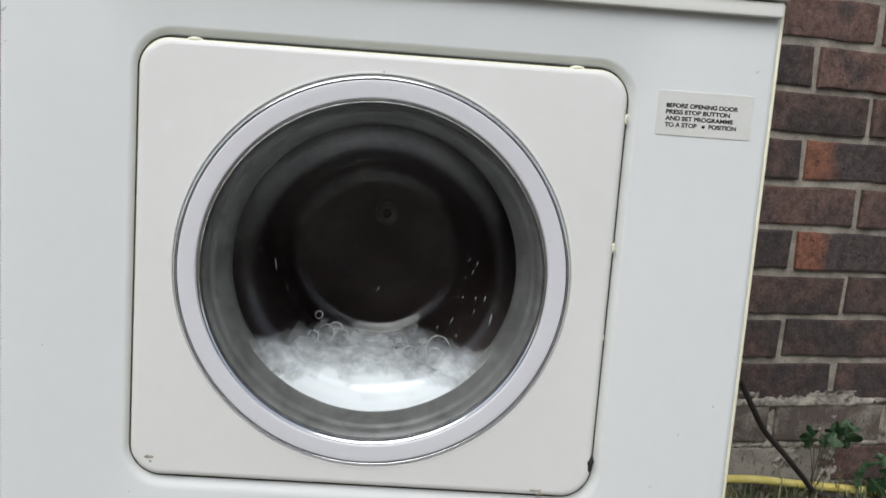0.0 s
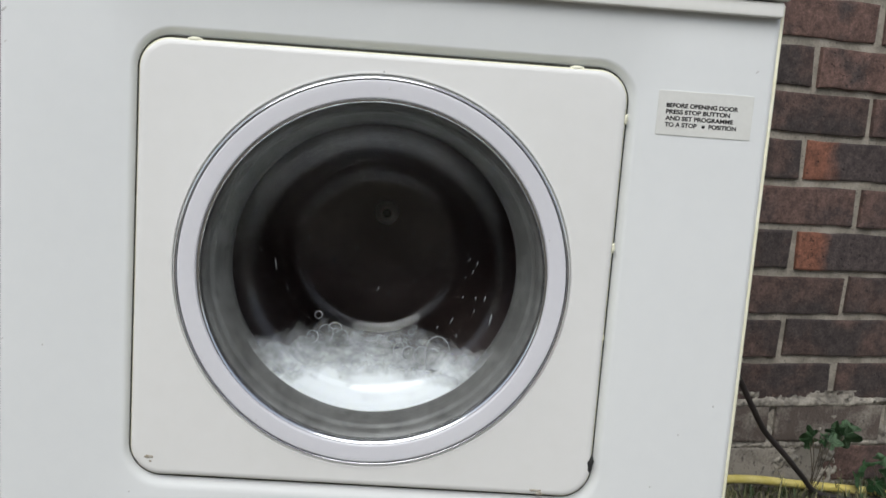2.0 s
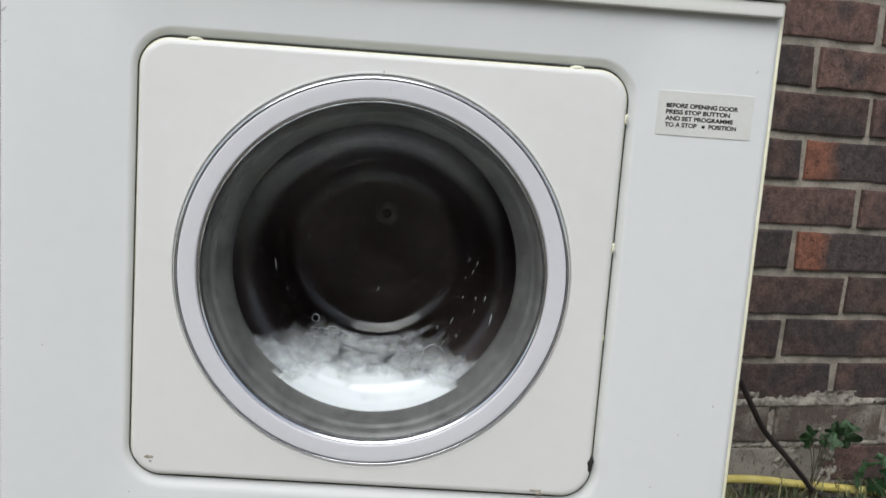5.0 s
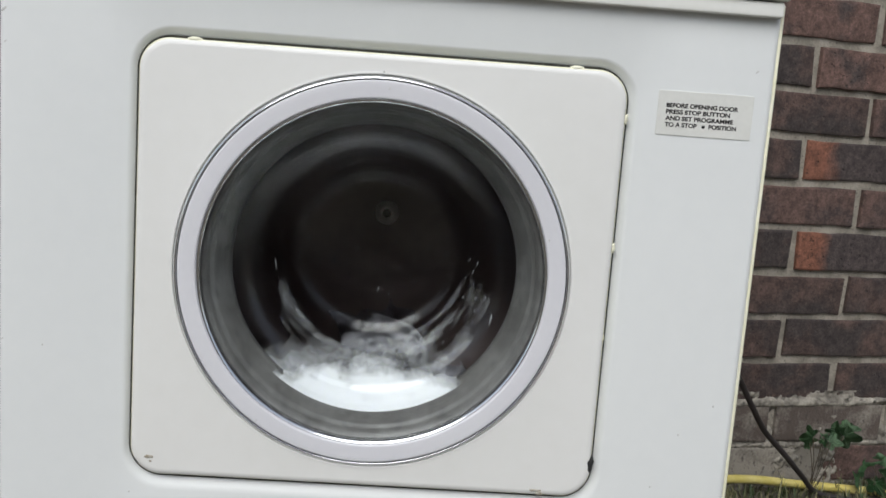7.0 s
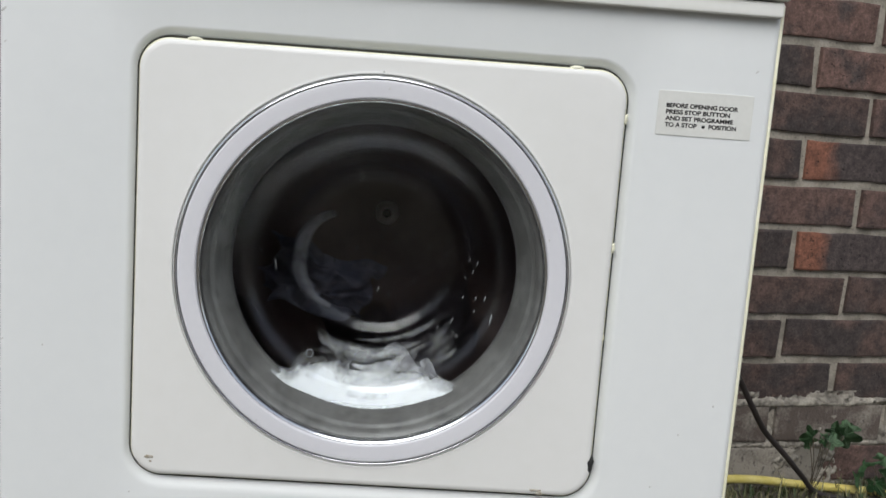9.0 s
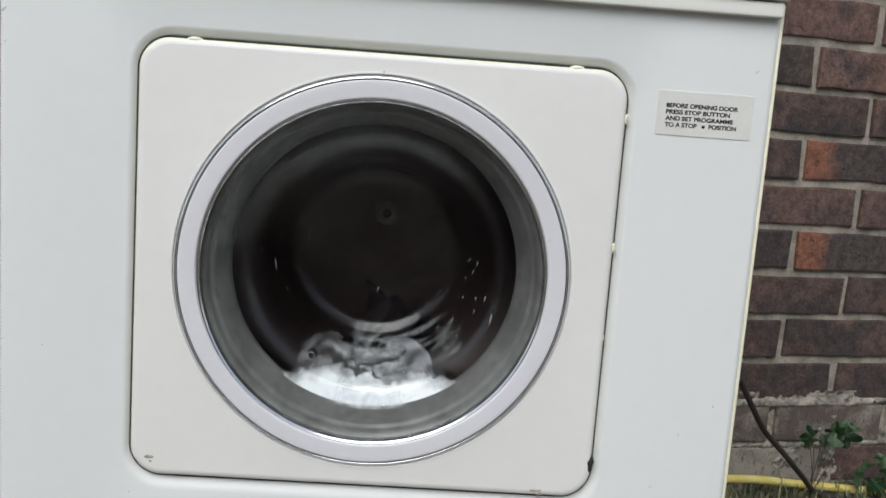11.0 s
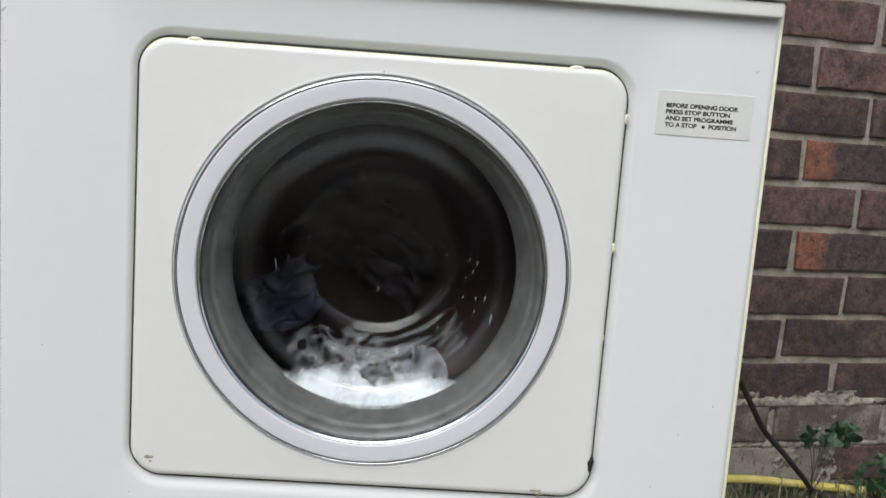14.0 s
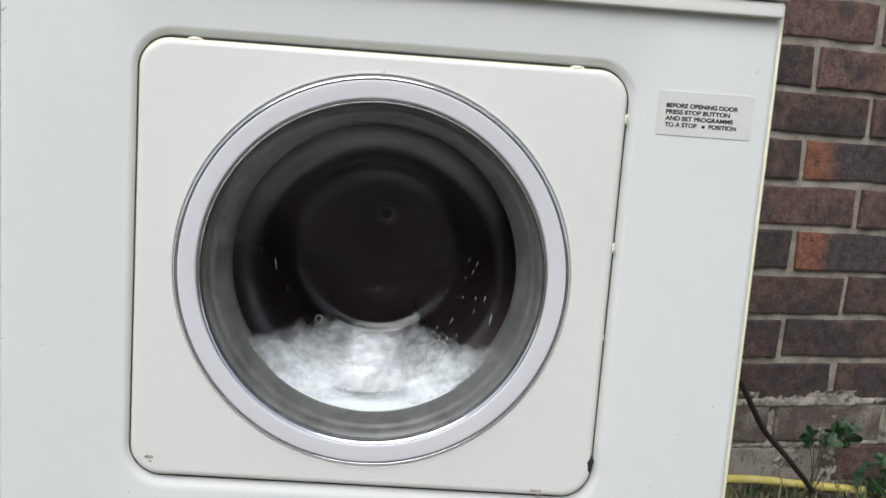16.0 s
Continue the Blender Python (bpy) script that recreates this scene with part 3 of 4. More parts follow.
def lace(cx, cz, rx, rz, turn, bubble, hole, seed):
    """A patch of film with round bubbles open in it."""
    c, sn = math.cos(turn), math.sin(turn)

    def keep(p, phi, s):
        dx, dz = p.x - cx, p.z - cz
        u, v = (dx * c + dz * sn) / rx, (-dx * sn + dz * c) / rz
        edge = 1 - math.hypot(u, v) + 0.45 * noise.noise(Vector((p.x * 45, p.z * 45, seed))) + 0.25 * noise.noise(Vector((p.x * 130, p.z * 130, seed)))
        return min(edge * 1.3, (froth(p, bubble * (1 + 0.5 * noise.noise(p * 25)), seed) - hole) * 1.5 + 0.10)
    return keep


def swoosh(phi_mid, phi_half, s_mid, s_half, seed):
    """Film wiped along the turn of the drum, in fine strokes."""
    def keep(p, phi, s):
        u, v = (phi - phi_mid) / phi_half, (s - s_mid - 0.25 * (phi - phi_mid) ** 2) / s_half
        edge = 1 - u * u - v * v
        line = noise.noise(Vector((phi * 1.4, s * 9, seed))) + 0.45 * noise.noise(Vector((phi * 4, s * 26, seed + 4)))
        return min(edge * 1.5, 0.22 * edge + 0.95 * line)
    return keep


web_right = suds_sheet("suds_streak", FILM, -1.9, 0.3, 0.02, 1.0, swoosh(-0.85, 0.62, 0.55, 0.36, 5), 0.0015, "thin streak of soapy film on the glass", 260, 130)
web_left = suds_sheet("suds_streak", FILM, -0.8, 1.5, 0.02, 1.0, lace(-0.020, -0.084, 0.055, 0.016, -0.15, 0.010, 0.42, 11), 0.0015, "lacy film of bubbles on the glass", 280, 140)
web_wide = suds_sheet("suds_streak", FILM, -1.3, 0.9, 0.02, 1.0, lace(0.018, -0.076, 0.052, 0.020, 0.35, 0.008, 0.40, 23), 0.0015, "torn film of bubbles on the glass", 280, 140)


web_arc = suds_sheet("suds_streak", FILM, -0.2, 1.9, 0.02, 1.0, swoosh(0.80, 0.50, 0.60, 0.15, 17), 0.0015, "thin curved streak of soapy film on the glass", 260, 130)


def clot(p, phi, s):
    d = math.hypot(p.x / 0.034, (p.z + 0.106) / 0.022)
    return 1.1 * (1 - d + 0.35 * noise.noise(p * 45) + 0.2 * noise.noise(p * 130))


suds_splash = suds_sheet("suds_splash", FROTH, -0.6, 0.6, 0.0, 0.95, clot, 0.008, "loose clot of suds thrown about by the drum", 140, 90, 0.0023)


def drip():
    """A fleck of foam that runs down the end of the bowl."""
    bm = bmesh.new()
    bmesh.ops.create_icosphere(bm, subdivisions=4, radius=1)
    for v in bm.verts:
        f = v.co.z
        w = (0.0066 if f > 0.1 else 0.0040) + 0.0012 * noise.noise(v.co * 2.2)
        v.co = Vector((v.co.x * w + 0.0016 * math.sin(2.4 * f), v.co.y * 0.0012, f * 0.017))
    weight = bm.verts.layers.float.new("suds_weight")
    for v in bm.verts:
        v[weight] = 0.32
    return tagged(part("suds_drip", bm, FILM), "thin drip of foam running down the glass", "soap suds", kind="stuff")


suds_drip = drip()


def bubbles(name, spots, seed, label):
    """Thin rims of single bubbles that stand on the froth: phi, s, radius."""
    rng = random.Random(seed)
    bm = bmesh.new()
    for phi, s, r in spots:
        rings = []
        n = 28
        sq = rng.uniform(0.65, 1.0)
        for i in range(n):
            a = 2 * math.pi * i / n
            base = bowl_point(phi, s, 0.001)
            c = base + Vector((r * math.cos(a), 0, sq * r * math.sin(a)))
            c.y = bowl_point(math.atan2(-c.x, -c.z), s + sq * r * math.sin(a) / 0.105, 0.001).y
            out = Vector((math.cos(a), 0, math.sin(a)))
            w = 0.0004 + 0.0003 * noise.noise(c * 300)
            rings.append([c + w * (math.cos(t) * out + math.sin(t) * Vector((0, 1, 0))) for t in (0, 1.57, 3.14, 4.71)])
        loops(bm, rings + [rings[0]])
    bmesh.ops.remove_doubles(bm, verts=bm.verts, dist=1e-6)
    ob = part(name, bm, BUBBLE)
    ob.matrix_basis = pose(CX, 0, CZ)
    return tagged(ob, label, "soap bubbles", kind="stuff")


_rng = random.Random(21)
rims_high = bubbles("bubble_rims", [(-0.66, 0.46, 0.011), (-0.60, 0.44, 0.007), (-0.52, 0.50, 0.008), (-0.40, 0.56, 0.006), (-0.30, 0.62, 0.005), (0.35, 0.74, 0.006), (0.52, 0.66, 0.007), (0.45, 0.86, 0.006), (0.62, 0.55, 0.005)] + [(_rng.uniform(-0.7, 0.7), _rng.uniform(0.66, 0.95), _rng.uniform(0.0015, 0.0035)) for _ in range(12)], 2, "clear bubble rims on top of the froth")


def droplets():
    """Drops on the bowl: x, z from the axle and length in millimetres."""
    drops = [(101, -40, 7.6), (89, 2, 3.1), (96, -25, 3.5), (89, -28, 2.4), (88, -38, 2.1), (74, -61, 2.8), (70, -52, 4.9), (79, -31, 2.1), (63, -69, 2.4), (83, 2, 1.7), (86, -7, 2.8), (81, -15, 1.7), (58, -61, 2.1),
             (-88, -10, 7.6), (-98, 5, 1.4), (-78, -33, 1.7), (-40, -10, 3.1), (-20, 3, 1.7), (-3, -1, 2.1), (2, 14, 1.7), (16, 11, 1.4), (31, 20, 1.4), (47, 8, 1.4), (20, -14, 1.4), (2, -35, 3.5), (12, -39, 2.1), (35, -25, 1.4), (63, 2, 2.1), (-64, 10, 2.8)]
    rng = random.Random(4)
    rs, ys = [r for r, y in reversed(BOWL)], [y for r, y in reversed(BOWL)]
    bm = bmesh.new()
    for x, z, length in drops:
        x, z, length = x / 1000, z / 1000, length / 1000
        y = float(np.interp(math.hypot(x, z), rs, ys)) + 0.0005
        lean = rng.uniform(4, 20) if x > 0.05 else rng.uniform(-8, 6)
        wide = 0.0005 + 0.06 * length
        bmesh.ops.create_icosphere(bm, subdivisions=2, radius=1, matrix=Matrix.Translation((x, y, z)) @ pose(0, 0, 0, 0, lean, 0) @ Matrix.Diagonal((wide, 0.0008, 0.65 * length + 0.0006, 1)))
    ob = part("water_droplets", bm, WATER)
    ob.matrix_basis = pose(CX, 0, CZ)
    tagged(ob, "milky drops running down the glass bowl", "water drops", kind="stuff")


droplets()


# ---- laundry ----
def crumple(name, mat, w, h, amp, seed, label, bend=1.2):
    n = 44
    bm = bmesh.new()
    grid = []
    for j in range(n):
        row = []
        for i in range(n):
            u, v = i / (n - 1) - 0.5, j / (n - 1) - 0.5
            q = Vector((u * 3.0 + seed, v * 3.0, seed * 1.7))
            fold = noise.noise(q) + 0.55 * (1 - 2 * abs(noise.noise(q * 2.3))) + 0.25 * noise.noise(q * 5)
            x = w * math.sin(u * bend * 1.6) / 1.3 + 0.25 * w * noise.noise(q * 1.4 + Vector((9, 0, 0)))
            z = h * v * (0.8 + 0.3 * noise.noise(q + Vector((0, 5, 0)))) + 0.2 * h * noise.noise(q * 1.6 + Vector((3, 9, 0)))
            y = amp * fold - 0.5 * w * (math.cos(u * bend * 2) - 1)
            row.append(bm.verts.new((x, y, z)))
        grid.append(row)
    for j in range(n - 1):
        for i in range(n - 1):
            bm.faces.new((grid[j][i], grid[j][i + 1], grid[j + 1][i + 1], grid[j + 1][i]))
    bmesh.ops.solidify(bm, geom=bm.faces[:], thickness=0.003)
    return tagged(part(name, bm, mat), label, "laundry", group="wash load")


def sleeve(name, mat, radius, arc, width, seed, label):
    """A long twisted piece of cloth, bent into an arc."""
    bm = bmesh.new()
    rings = []
    for i in range(41):
        f = i / 40
        a = radians(arc) * (f - 0.5)
        c = Vector((radius * math.cos(a) - radius, 0.012 * math.sin(5 * f), radius * math.sin(a)))
        out, side = Vector((math.cos(a), 0, math.sin(a))), Vector((0, 1, 0))
        wd = width * (0.55 + 0.6 * math.sin(math.pi * min(1, f * 1.1))) * (1 + 0.3 * noise.noise(Vector((f * 6, seed, 0))))
        ring = []
        for k in range(20):
            t = 2 * math.pi * k / 20
            rr = wd * (1 + 0.28 * noise.noise(Vector((math.cos(t) * 1.6, math.sin(t) * 1.6, f * 5 + seed))))
            ring.append(c + rr * math.cos(t + f * 2) * out + 0.6 * rr * math.sin(t + f * 2) * side)
        rings.append(ring)
    loops(bm, rings, cap_last=True, cap_first=True)
    return tagged(part(name, bm, mat), label, "laundry", group="wash load")


shirt = crumple("shirt", CLOTH_WHITE, 0.10, 0.135, 0.020, 2.0, "crumpled pale grey wet shirt in the drum")
towel = crumple("towel", CLOTH_BLUE, 0.09, 0.08, 0.016, 6.5, "crumpled blue and white wet cloth in the drum")
stripe = crumple("striped_top", CLOTH_STRIPE, 0.046, 0.034, 0.007, 11.0, "wet garment with pink and dark stripes")
dark_cloth = crumple("dark_garment", CLOTH_DARK, 0.13, 0.11, 0.02, 15.0, "wet dark plum garment in the drum")
twist = sleeve("twisted_sleeve", CLOTH_GREY, 0.046, 150, 0.0062, 3.0, "long twisted pale sleeve in the drum")


# ---- brick wall behind ----
WALL = Matrix.Translation((0.2975, 0.6954, 0)) @ pose(0, 0, 0, 0, 0, math.degrees(0.2219))
BX, BZ = 0.373, 0.8263


def brick_mesh(seed, length=0.212, height=0.063):
    rng = random.Random(seed)
    bm = bmesh.new()
    box(bm, -length / 2, length / 2, 0, 0.10, -height / 2, height / 2)
    bmesh.ops.subdivide_edges(bm, edges=[e for e in bm.edges if abs(e.verts[0].co.x - e.verts[1].co.x) > 0.1], cuts=6)
    for v in bm.verts:
        v.co.x += rng.uniform(-0.0015, 0.0015)
        v.co.z += rng.uniform(-0.0013, 0.0013)
        v.co.y += rng.uniform(-0.001, 0.001)
    front = [e for e in bm.edges if all(v.co.y < 0.01 for v in e.verts) and len([f for f in e.link_faces if abs(f.normal.y) > 0.7]) == 1]
    bmesh.ops.bevel(bm, geom=front, offset=0.0035, segments=2, affect="EDGES", profile=0.6)
    back = [f for f in bm.faces if f.calc_center_median().y > 0.09]
    bmesh.ops.delete(bm, geom=back, context="FACES")
    bmesh.ops.recalc_face_normals(bm, faces=bm.faces)
    me = bpy.data.meshes.new("brick")
    bm.to_mesh(me)
    bm.free()
    return me


def brick_wall():
    bm = bmesh.new()
    box(bm, -3.0, 4.0, 0.0065, 0.22, -0.1, 2.5)
    wall = part("wall_north", bm, MORTAR, smooth=False)
    wall.matrix_basis = WALL
    tagged(wall, "brown brick house wall with pale mortar joints", "wall", kind="structure")
    mats = {"d": BRICK_DARK, "b": BRICK_BROWN, "r": BRICK_RED, "p": BRICK_PALE, "f": BRICK_FLASH}
    meshes = {}
    for key, m in mats.items():
        meshes[key] = []
        for k in range(4):
            me = brick_mesh(k * 7 + ord(key))
            me.materials.append(m)
            meshes[key].append(me)
    # kinds of the bricks that stand free of the machine: row -> (first, second)
    known = {0: "rb", 1: "dr", 2: "db", 3: "df", 4: "bb", 5: "df", 6: "dd", 7: "dd", 8: "dd"}
    rng = random.Random(8)
    far_v, far_f = [], []
    for row in range(-21, 12):
        z = BZ - 0.075 * (row + 0.5)
        first = BX + (0.1125 if row % 2 == 0 else 0.0)
        for i in range(-15, 17):
            s = first + 0.225 * (i - 0.5)
            if not -2.85 < s < 3.85:
                continue
            if row >= -8 and -0.62 < s < 1.25:
                if row >= 9:
                    key = "p" if row == 9 else rng.choice("pbd")
                elif row in known and i in (0, 1):
                    key = known[row][i]
                else:
                    key = rng.choice("ddbbrf")
                ob = new("brick", rng.choice(meshes[key]))
                ob.parent = wall
                ob.matrix_basis = pose(s + rng.uniform(-0.002, 0.002), rng.uniform(-0.002, 0.002), z + rng.uniform(-0.0015, 0.0015), rng.uniform(-0.5, 0.5), rng.uniform(-0.4, 0.4), rng.uniform(-0.5, 0.5))
            else:
                me = meshes["d"][rng.randrange(4)]
                b = len(far_v)
                far_v += [(v.co.x + s, v.co.y, v.co.z + z) for v in me.vertices]
                far_f += [tuple(b + a for a in p.vertices) for p in me.polygons]
    me = bpy.data.meshes.new("brick_courses")
    me.from_pydata(far_v, [], far_f)
    ob = link("brick_courses", me, BRICK_REST, wall, smooth=False)
    tagged(ob, kind="stuff")
    # thick smeared mortar over the lowest courses
    nu, nv = 520, 90
    s0, s1, z0, z1 = 0.15, 1.2, -0.01, 0.172
    vs, fs, on = [], [], []
    for j in range(nv + 1):
        for i in range(nu + 1):
            a, z = s0 + (s1 - s0) * i / nu, z0 + (z1 - z0) * j / nv
            big = noise.noise((a * 11, z * 22, 3)) + 0.5 * noise.noise((a * 37, z * 50, 5)) + 0.3 * noise.noise((a * 110, z * 130, 8))
            band = 1.25 - abs(z - 0.151 - 0.004 * noise.noise((a * 9, 0, 1))) / 0.0085 + 0.5 * big
            low = 0.75 - abs(z - 0.076) / 0.011 + 0.8 * big
            k = max(band, low, 1.6 * big - 0.12)
            on.append(k > -0.5)
            vs.append((a, 0.004 - 0.0075 * (min(1, k) if k > 0 else 1.2 * k) - 0.0022 * noise.noise((a * 160, z * 160, 2)), z))
    for j in range(nv):
        for i in range(nu):
            q = (j * (nu + 1) + i, j * (nu + 1) + i + 1, (j + 1) * (nu + 1) + i + 1, (j + 1) * (nu + 1) + i)
            if all(on[a] for a in q):
                fs.append(q)
    me = bpy.data.meshes.new("mortar_smear")
    me.from_pydata(vs, [], fs)
    tagged(link("mortar_smear", me, SMEAR, wall, "thick smeared pale mortar over the lowest bricks"), kind="stuff")


brick_wall()


# Added out of view behind the camera, so the glass reflects something dark and brown.
def fence():
    wall = new("unseen_fence")
    tagged(wall, "unseen board fence added for dark brown reflections in the bowl", "fence", kind="structure")
    for i in range(60):
        bm = bmesh.new()
        box(bm, -0.098, 0.098, -0.01, 0.01, -0.02, 1.8, 0.003, 1)
        b = part("board", bm, FENCE, wall, smooth=False)
        b.matrix_basis = pose(-6 + 0.2 * i, -4.5, 0)


fence()


# ---- hose, cable and plants by the wall ----
def hose():
    pts = HOSE_POINTS
    ob = part("garden_hose", tube(pts, 0.0072, 14, 10), HOSE)
    tagged(ob, "yellow garden hose lying on the soil along the wall", "hose")


def cable():
    ob = part("cable", tube(CABLE_POINTS, 0.0045, 12, 10), CABLE)
    tagged(ob, "black cable hanging from behind the washing machine", "cable")


def leaf_mesh(bm, m, size, lobes, rng):
    """A lobed leaf with a folded midrib."""
    c = bm.verts.new(m @ Vector((0, 0, 0)))
    edge = []
    n = 26
    for i in range(n + 1):
        a = radians(-150 + 300 * i / n)
        r = size * (0.55 + 0.45 * abs(math.cos(a * lobes / 2)) ** 1.4 + rng.uniform(-0.05, 0.05)) * (0.75 + 0.25 * math.cos(a))
        edge.append(bm.verts.new(m @ Vector((r * math.sin(a), size * 0.18 * abs(math.sin(a)) - 0.12 * r * math.cos(a) + rng.uniform(-0.001, 0.001), r * math.cos(a)))))
    for a, b in zip(edge, edge[1:]):
        bm.faces.new((c, a, b))


def plant(base, leaves, label, seed):
    rng = random.Random(seed)
    top = new("weed_plant")
    top.matrix_basis = pose(*base)
    tagged(top, label, "plant")
    B = Vector(base)
    for x, y, z, size, tilt, lean in leaves:
        p = Vector((x, y, z)) - B
        st = tube([Vector((rng.uniform(-0.006, 0.006), 0, 0)), p * 0.5 + Vector((rng.uniform(-0.01, 0.01), -0.006, 0.01)), p], 0.0007, 6, 6)
        part("stem", st, STEM, top)
        bm = bmesh.new()
        leaf_mesh(bm, Matrix.Translation(p) @ pose(0, 0, 0, 0, tilt, 0) @ pose(0, 0, 0, 90 + lean + rng.uniform(-25, 25), 0, rng.uniform(-20, 20)), size, 5, rng)
        bmesh.ops.solidify(bm, geom=bm.faces[:], thickness=0.0006)
        part("leaf", bm, LEAF, top)


def grass():
    rng = random.Random(12)
    verts, faces = [], []
    for _ in range(2600):
        s, d = rng.uniform(0.1, 1.4), abs(rng.gauss(0, 0.09)) + 0.004
        p = WALL @ Vector((s, -d, 0))
        if p.x < 0.33 and p.y < 0.6:
            continue
        h, w = rng.uniform(0.012, 0.05) * (1.2 if rng.random() < 0.15 else 0.7), rng.uniform(0.0008, 0.002)
        a, l = rng.uniform(0, 6.28), rng.uniform(0.1, 1.0)
        dx, dy = math.cos(a), math.sin(a)
        b = len(verts)
        for f, k in ((0, 1), (0.5, 0.8), (1.0, 0.1)):
            o = l * h * f * f
            for sg in (-1, 1):
                verts.append((p.x + dx * o - dy * w * k * sg, p.y + dy * o + dx * w * k * sg, -0.005 + h * f * (1 - 0.3 * l * f)))
        faces += [(b, b + 1, b + 3, b + 2), (b + 2, b + 3, b + 5, b + 4)]
    me = bpy.data.meshes.new("grass")
    me.from_pydata(verts, [], faces)
    tagged(link("grass", me, GRASS), "sparse green and dry grass at the wall's foot", "grass", kind="stuff")


HOSE_POINTS = [(0.3, 0.672, 0.022), (0.5816, 0.74, 0.0262), (0.7255, 0.768, 0.0128), (0.8731, 0.768, 0.0071), (1.1, 0.76, 0.008)]
CABLE_POINTS = [(0.45, 0.52, 0.325), (0.4897, 0.545, 0.2783), (0.5202, 0.57, 0.2418), (0.5523, 0.60, 0.1996), (0.5918, 0.635, 0.1487), (0.64, 0.665, 0.1033), (0.6882, 0.70, 0.0569), (0.7378, 0.735, 0.0125), (0.80, 0.735, 0.003), (0.92, 0.67, 0.004)]
hose()
cable()
plant((0.728, 0.745, -0.004), [(0.7222, 0.746, 0.1060, 0.026, -95.0, -78.0), (0.7180, 0.748, 0.0985, 0.020, -120.0, -72.0), (0.7390, 0.742, 0.1030, 0.013, 185.0, -65.0), (0.7400, 0.744, 0.1090, 0.011, 10.0, -65.0), (0.7500, 0.745, 0.1000, 0.024, 88.0, -78.0), (0.7580, 0.748, 0.1110, 0.030, 75.0, -80.0), (0.7740, 0.744, 0.1110, 0.030, 92.0, -78.0), (0.7760, 0.750, 0.1200, 0.026, 58.0, -80.0)], "small green lobed weed growing at the wall's foot", 3)
plant((0.850, 0.762, -0.004), [(0.8607, 0.775, 0.0618, 0.026, 30.0, -65.0), (0.8286, 0.765, 0.0436, 0.028, -70.0, -70.0), (0.8598, 0.755, 0.0393, 0.028, 100.0, -60.0), (0.8474, 0.775, 0.0508, 0.028, 0.0, -70.0), (0.8183, 0.76, 0.0298, 0.024, -110.0, -60.0), (0.8428, 0.75, 0.0303, 0.026, 160.0, -65.0), (0.8649, 0.765, 0.0528, 0.03, 60.0, -70.0)], "dark green weed at the wall's foot", 5)
grass()


# ---- what moves ----
def turns(t):
    """Degrees through which the drum has turned: still, then about 54 turns a minute, then coming to rest."""
    t0, t1, rate = 4.9, 15.2, 324.0
    if t <= t0:
        return 0.0
    if t <= t0 + 0.6:
        return 0.5 * rate * (t - t0) ** 2 / 0.6
    if t <= t1:
        return rate * (t - t0 - 0.3)
    return rate * (t1 - t0 - 0.3) + rate * min(t - t1, 0.6) - 0.5 * rate * min(t - t1, 0.6) ** 2 / 0.6


# one tumble, seconds from the top of the throw: x, z from the axle, turn
TUMBLE = [(-0.62, 0.01, -0.178, -110), (-0.50, -0.06, -0.165, -90), (-0.40, -0.108, -0.118, -70), (-0.28, -0.112, -0.075, -50), (-0.15, -0.092, -0.038, -30), (-0.05, -0.078, -0.026, -12),
          (0.05, -0.055, -0.024, 10), (0.10, -0.014, -0.026, 35), (0.16, 0.030, -0.095, 65), (0.23, 0.035, -0.165, 95), (0.33, 0.030, -0.178, 120)]


def thrown(thing, events, depth, lift, rest, phase):
    rows, spin = [], phase
    keys = [(0.0, rest[0], rest[1], spin), (4.9, rest[0], rest[1], spin)]
    for T, up in events:
        for dt, x, z, a in TUMBLE:
            keys.append((T + dt, x * (1 + 0.15 * up), z + lift + 0.03 * up, spin + a + 110))
        spin += 230
        # settles back to where it lies, turning on
        keys.append((T + 0.47, rest[0], rest[1], spin + 20))
        spin += 20
    keys.append((16.0, rest[0], rest[1], spin))
    keys = [k for i, k in enumerate(keys) if i == 0 or k[0] - keys[i - 1][0] > 0.03]
    ts = [k[0] for k in keys]
    for i in range(161):
        t = i / 10
        x, z, a = (float(np.interp(t, ts, [k[c] for k in keys])) for c in (1, 2, 3))
        rows.append((t, pose(CX + x, depth, CZ + z, 0, a, 0)))
    walk(thing, rows)


def tossed(thing, depth, rest, keys):
    """Keys of seconds, x and z from the axle, turn; before, between and after its throws the thing lies at rest behind the suds."""
    rows = [(0.0, *rest, keys[0][3]), (4.9, *rest, keys[0][3])] + keys + [(16.0, *rest, keys[-1][3])]
    ts = [r[0] for r in rows]
    walk(thing, [(i / 20, pose(CX + float(np.interp(i / 20, ts, [r[1] for r in rows])), depth, CZ + float(np.interp(i / 20, ts, [r[2] for r in rows])), 0, float(np.interp(i / 20, ts, [r[3] for r in rows])), 0)) for i in range(321)])


def slid(thing, keys):
    """Keys of seconds, slide down (m), turn about the axle (degrees)."""
    walk(thing, [(t, pose(CX, 0, CZ - d, 0, a, 0)) for t, d, a in keys])


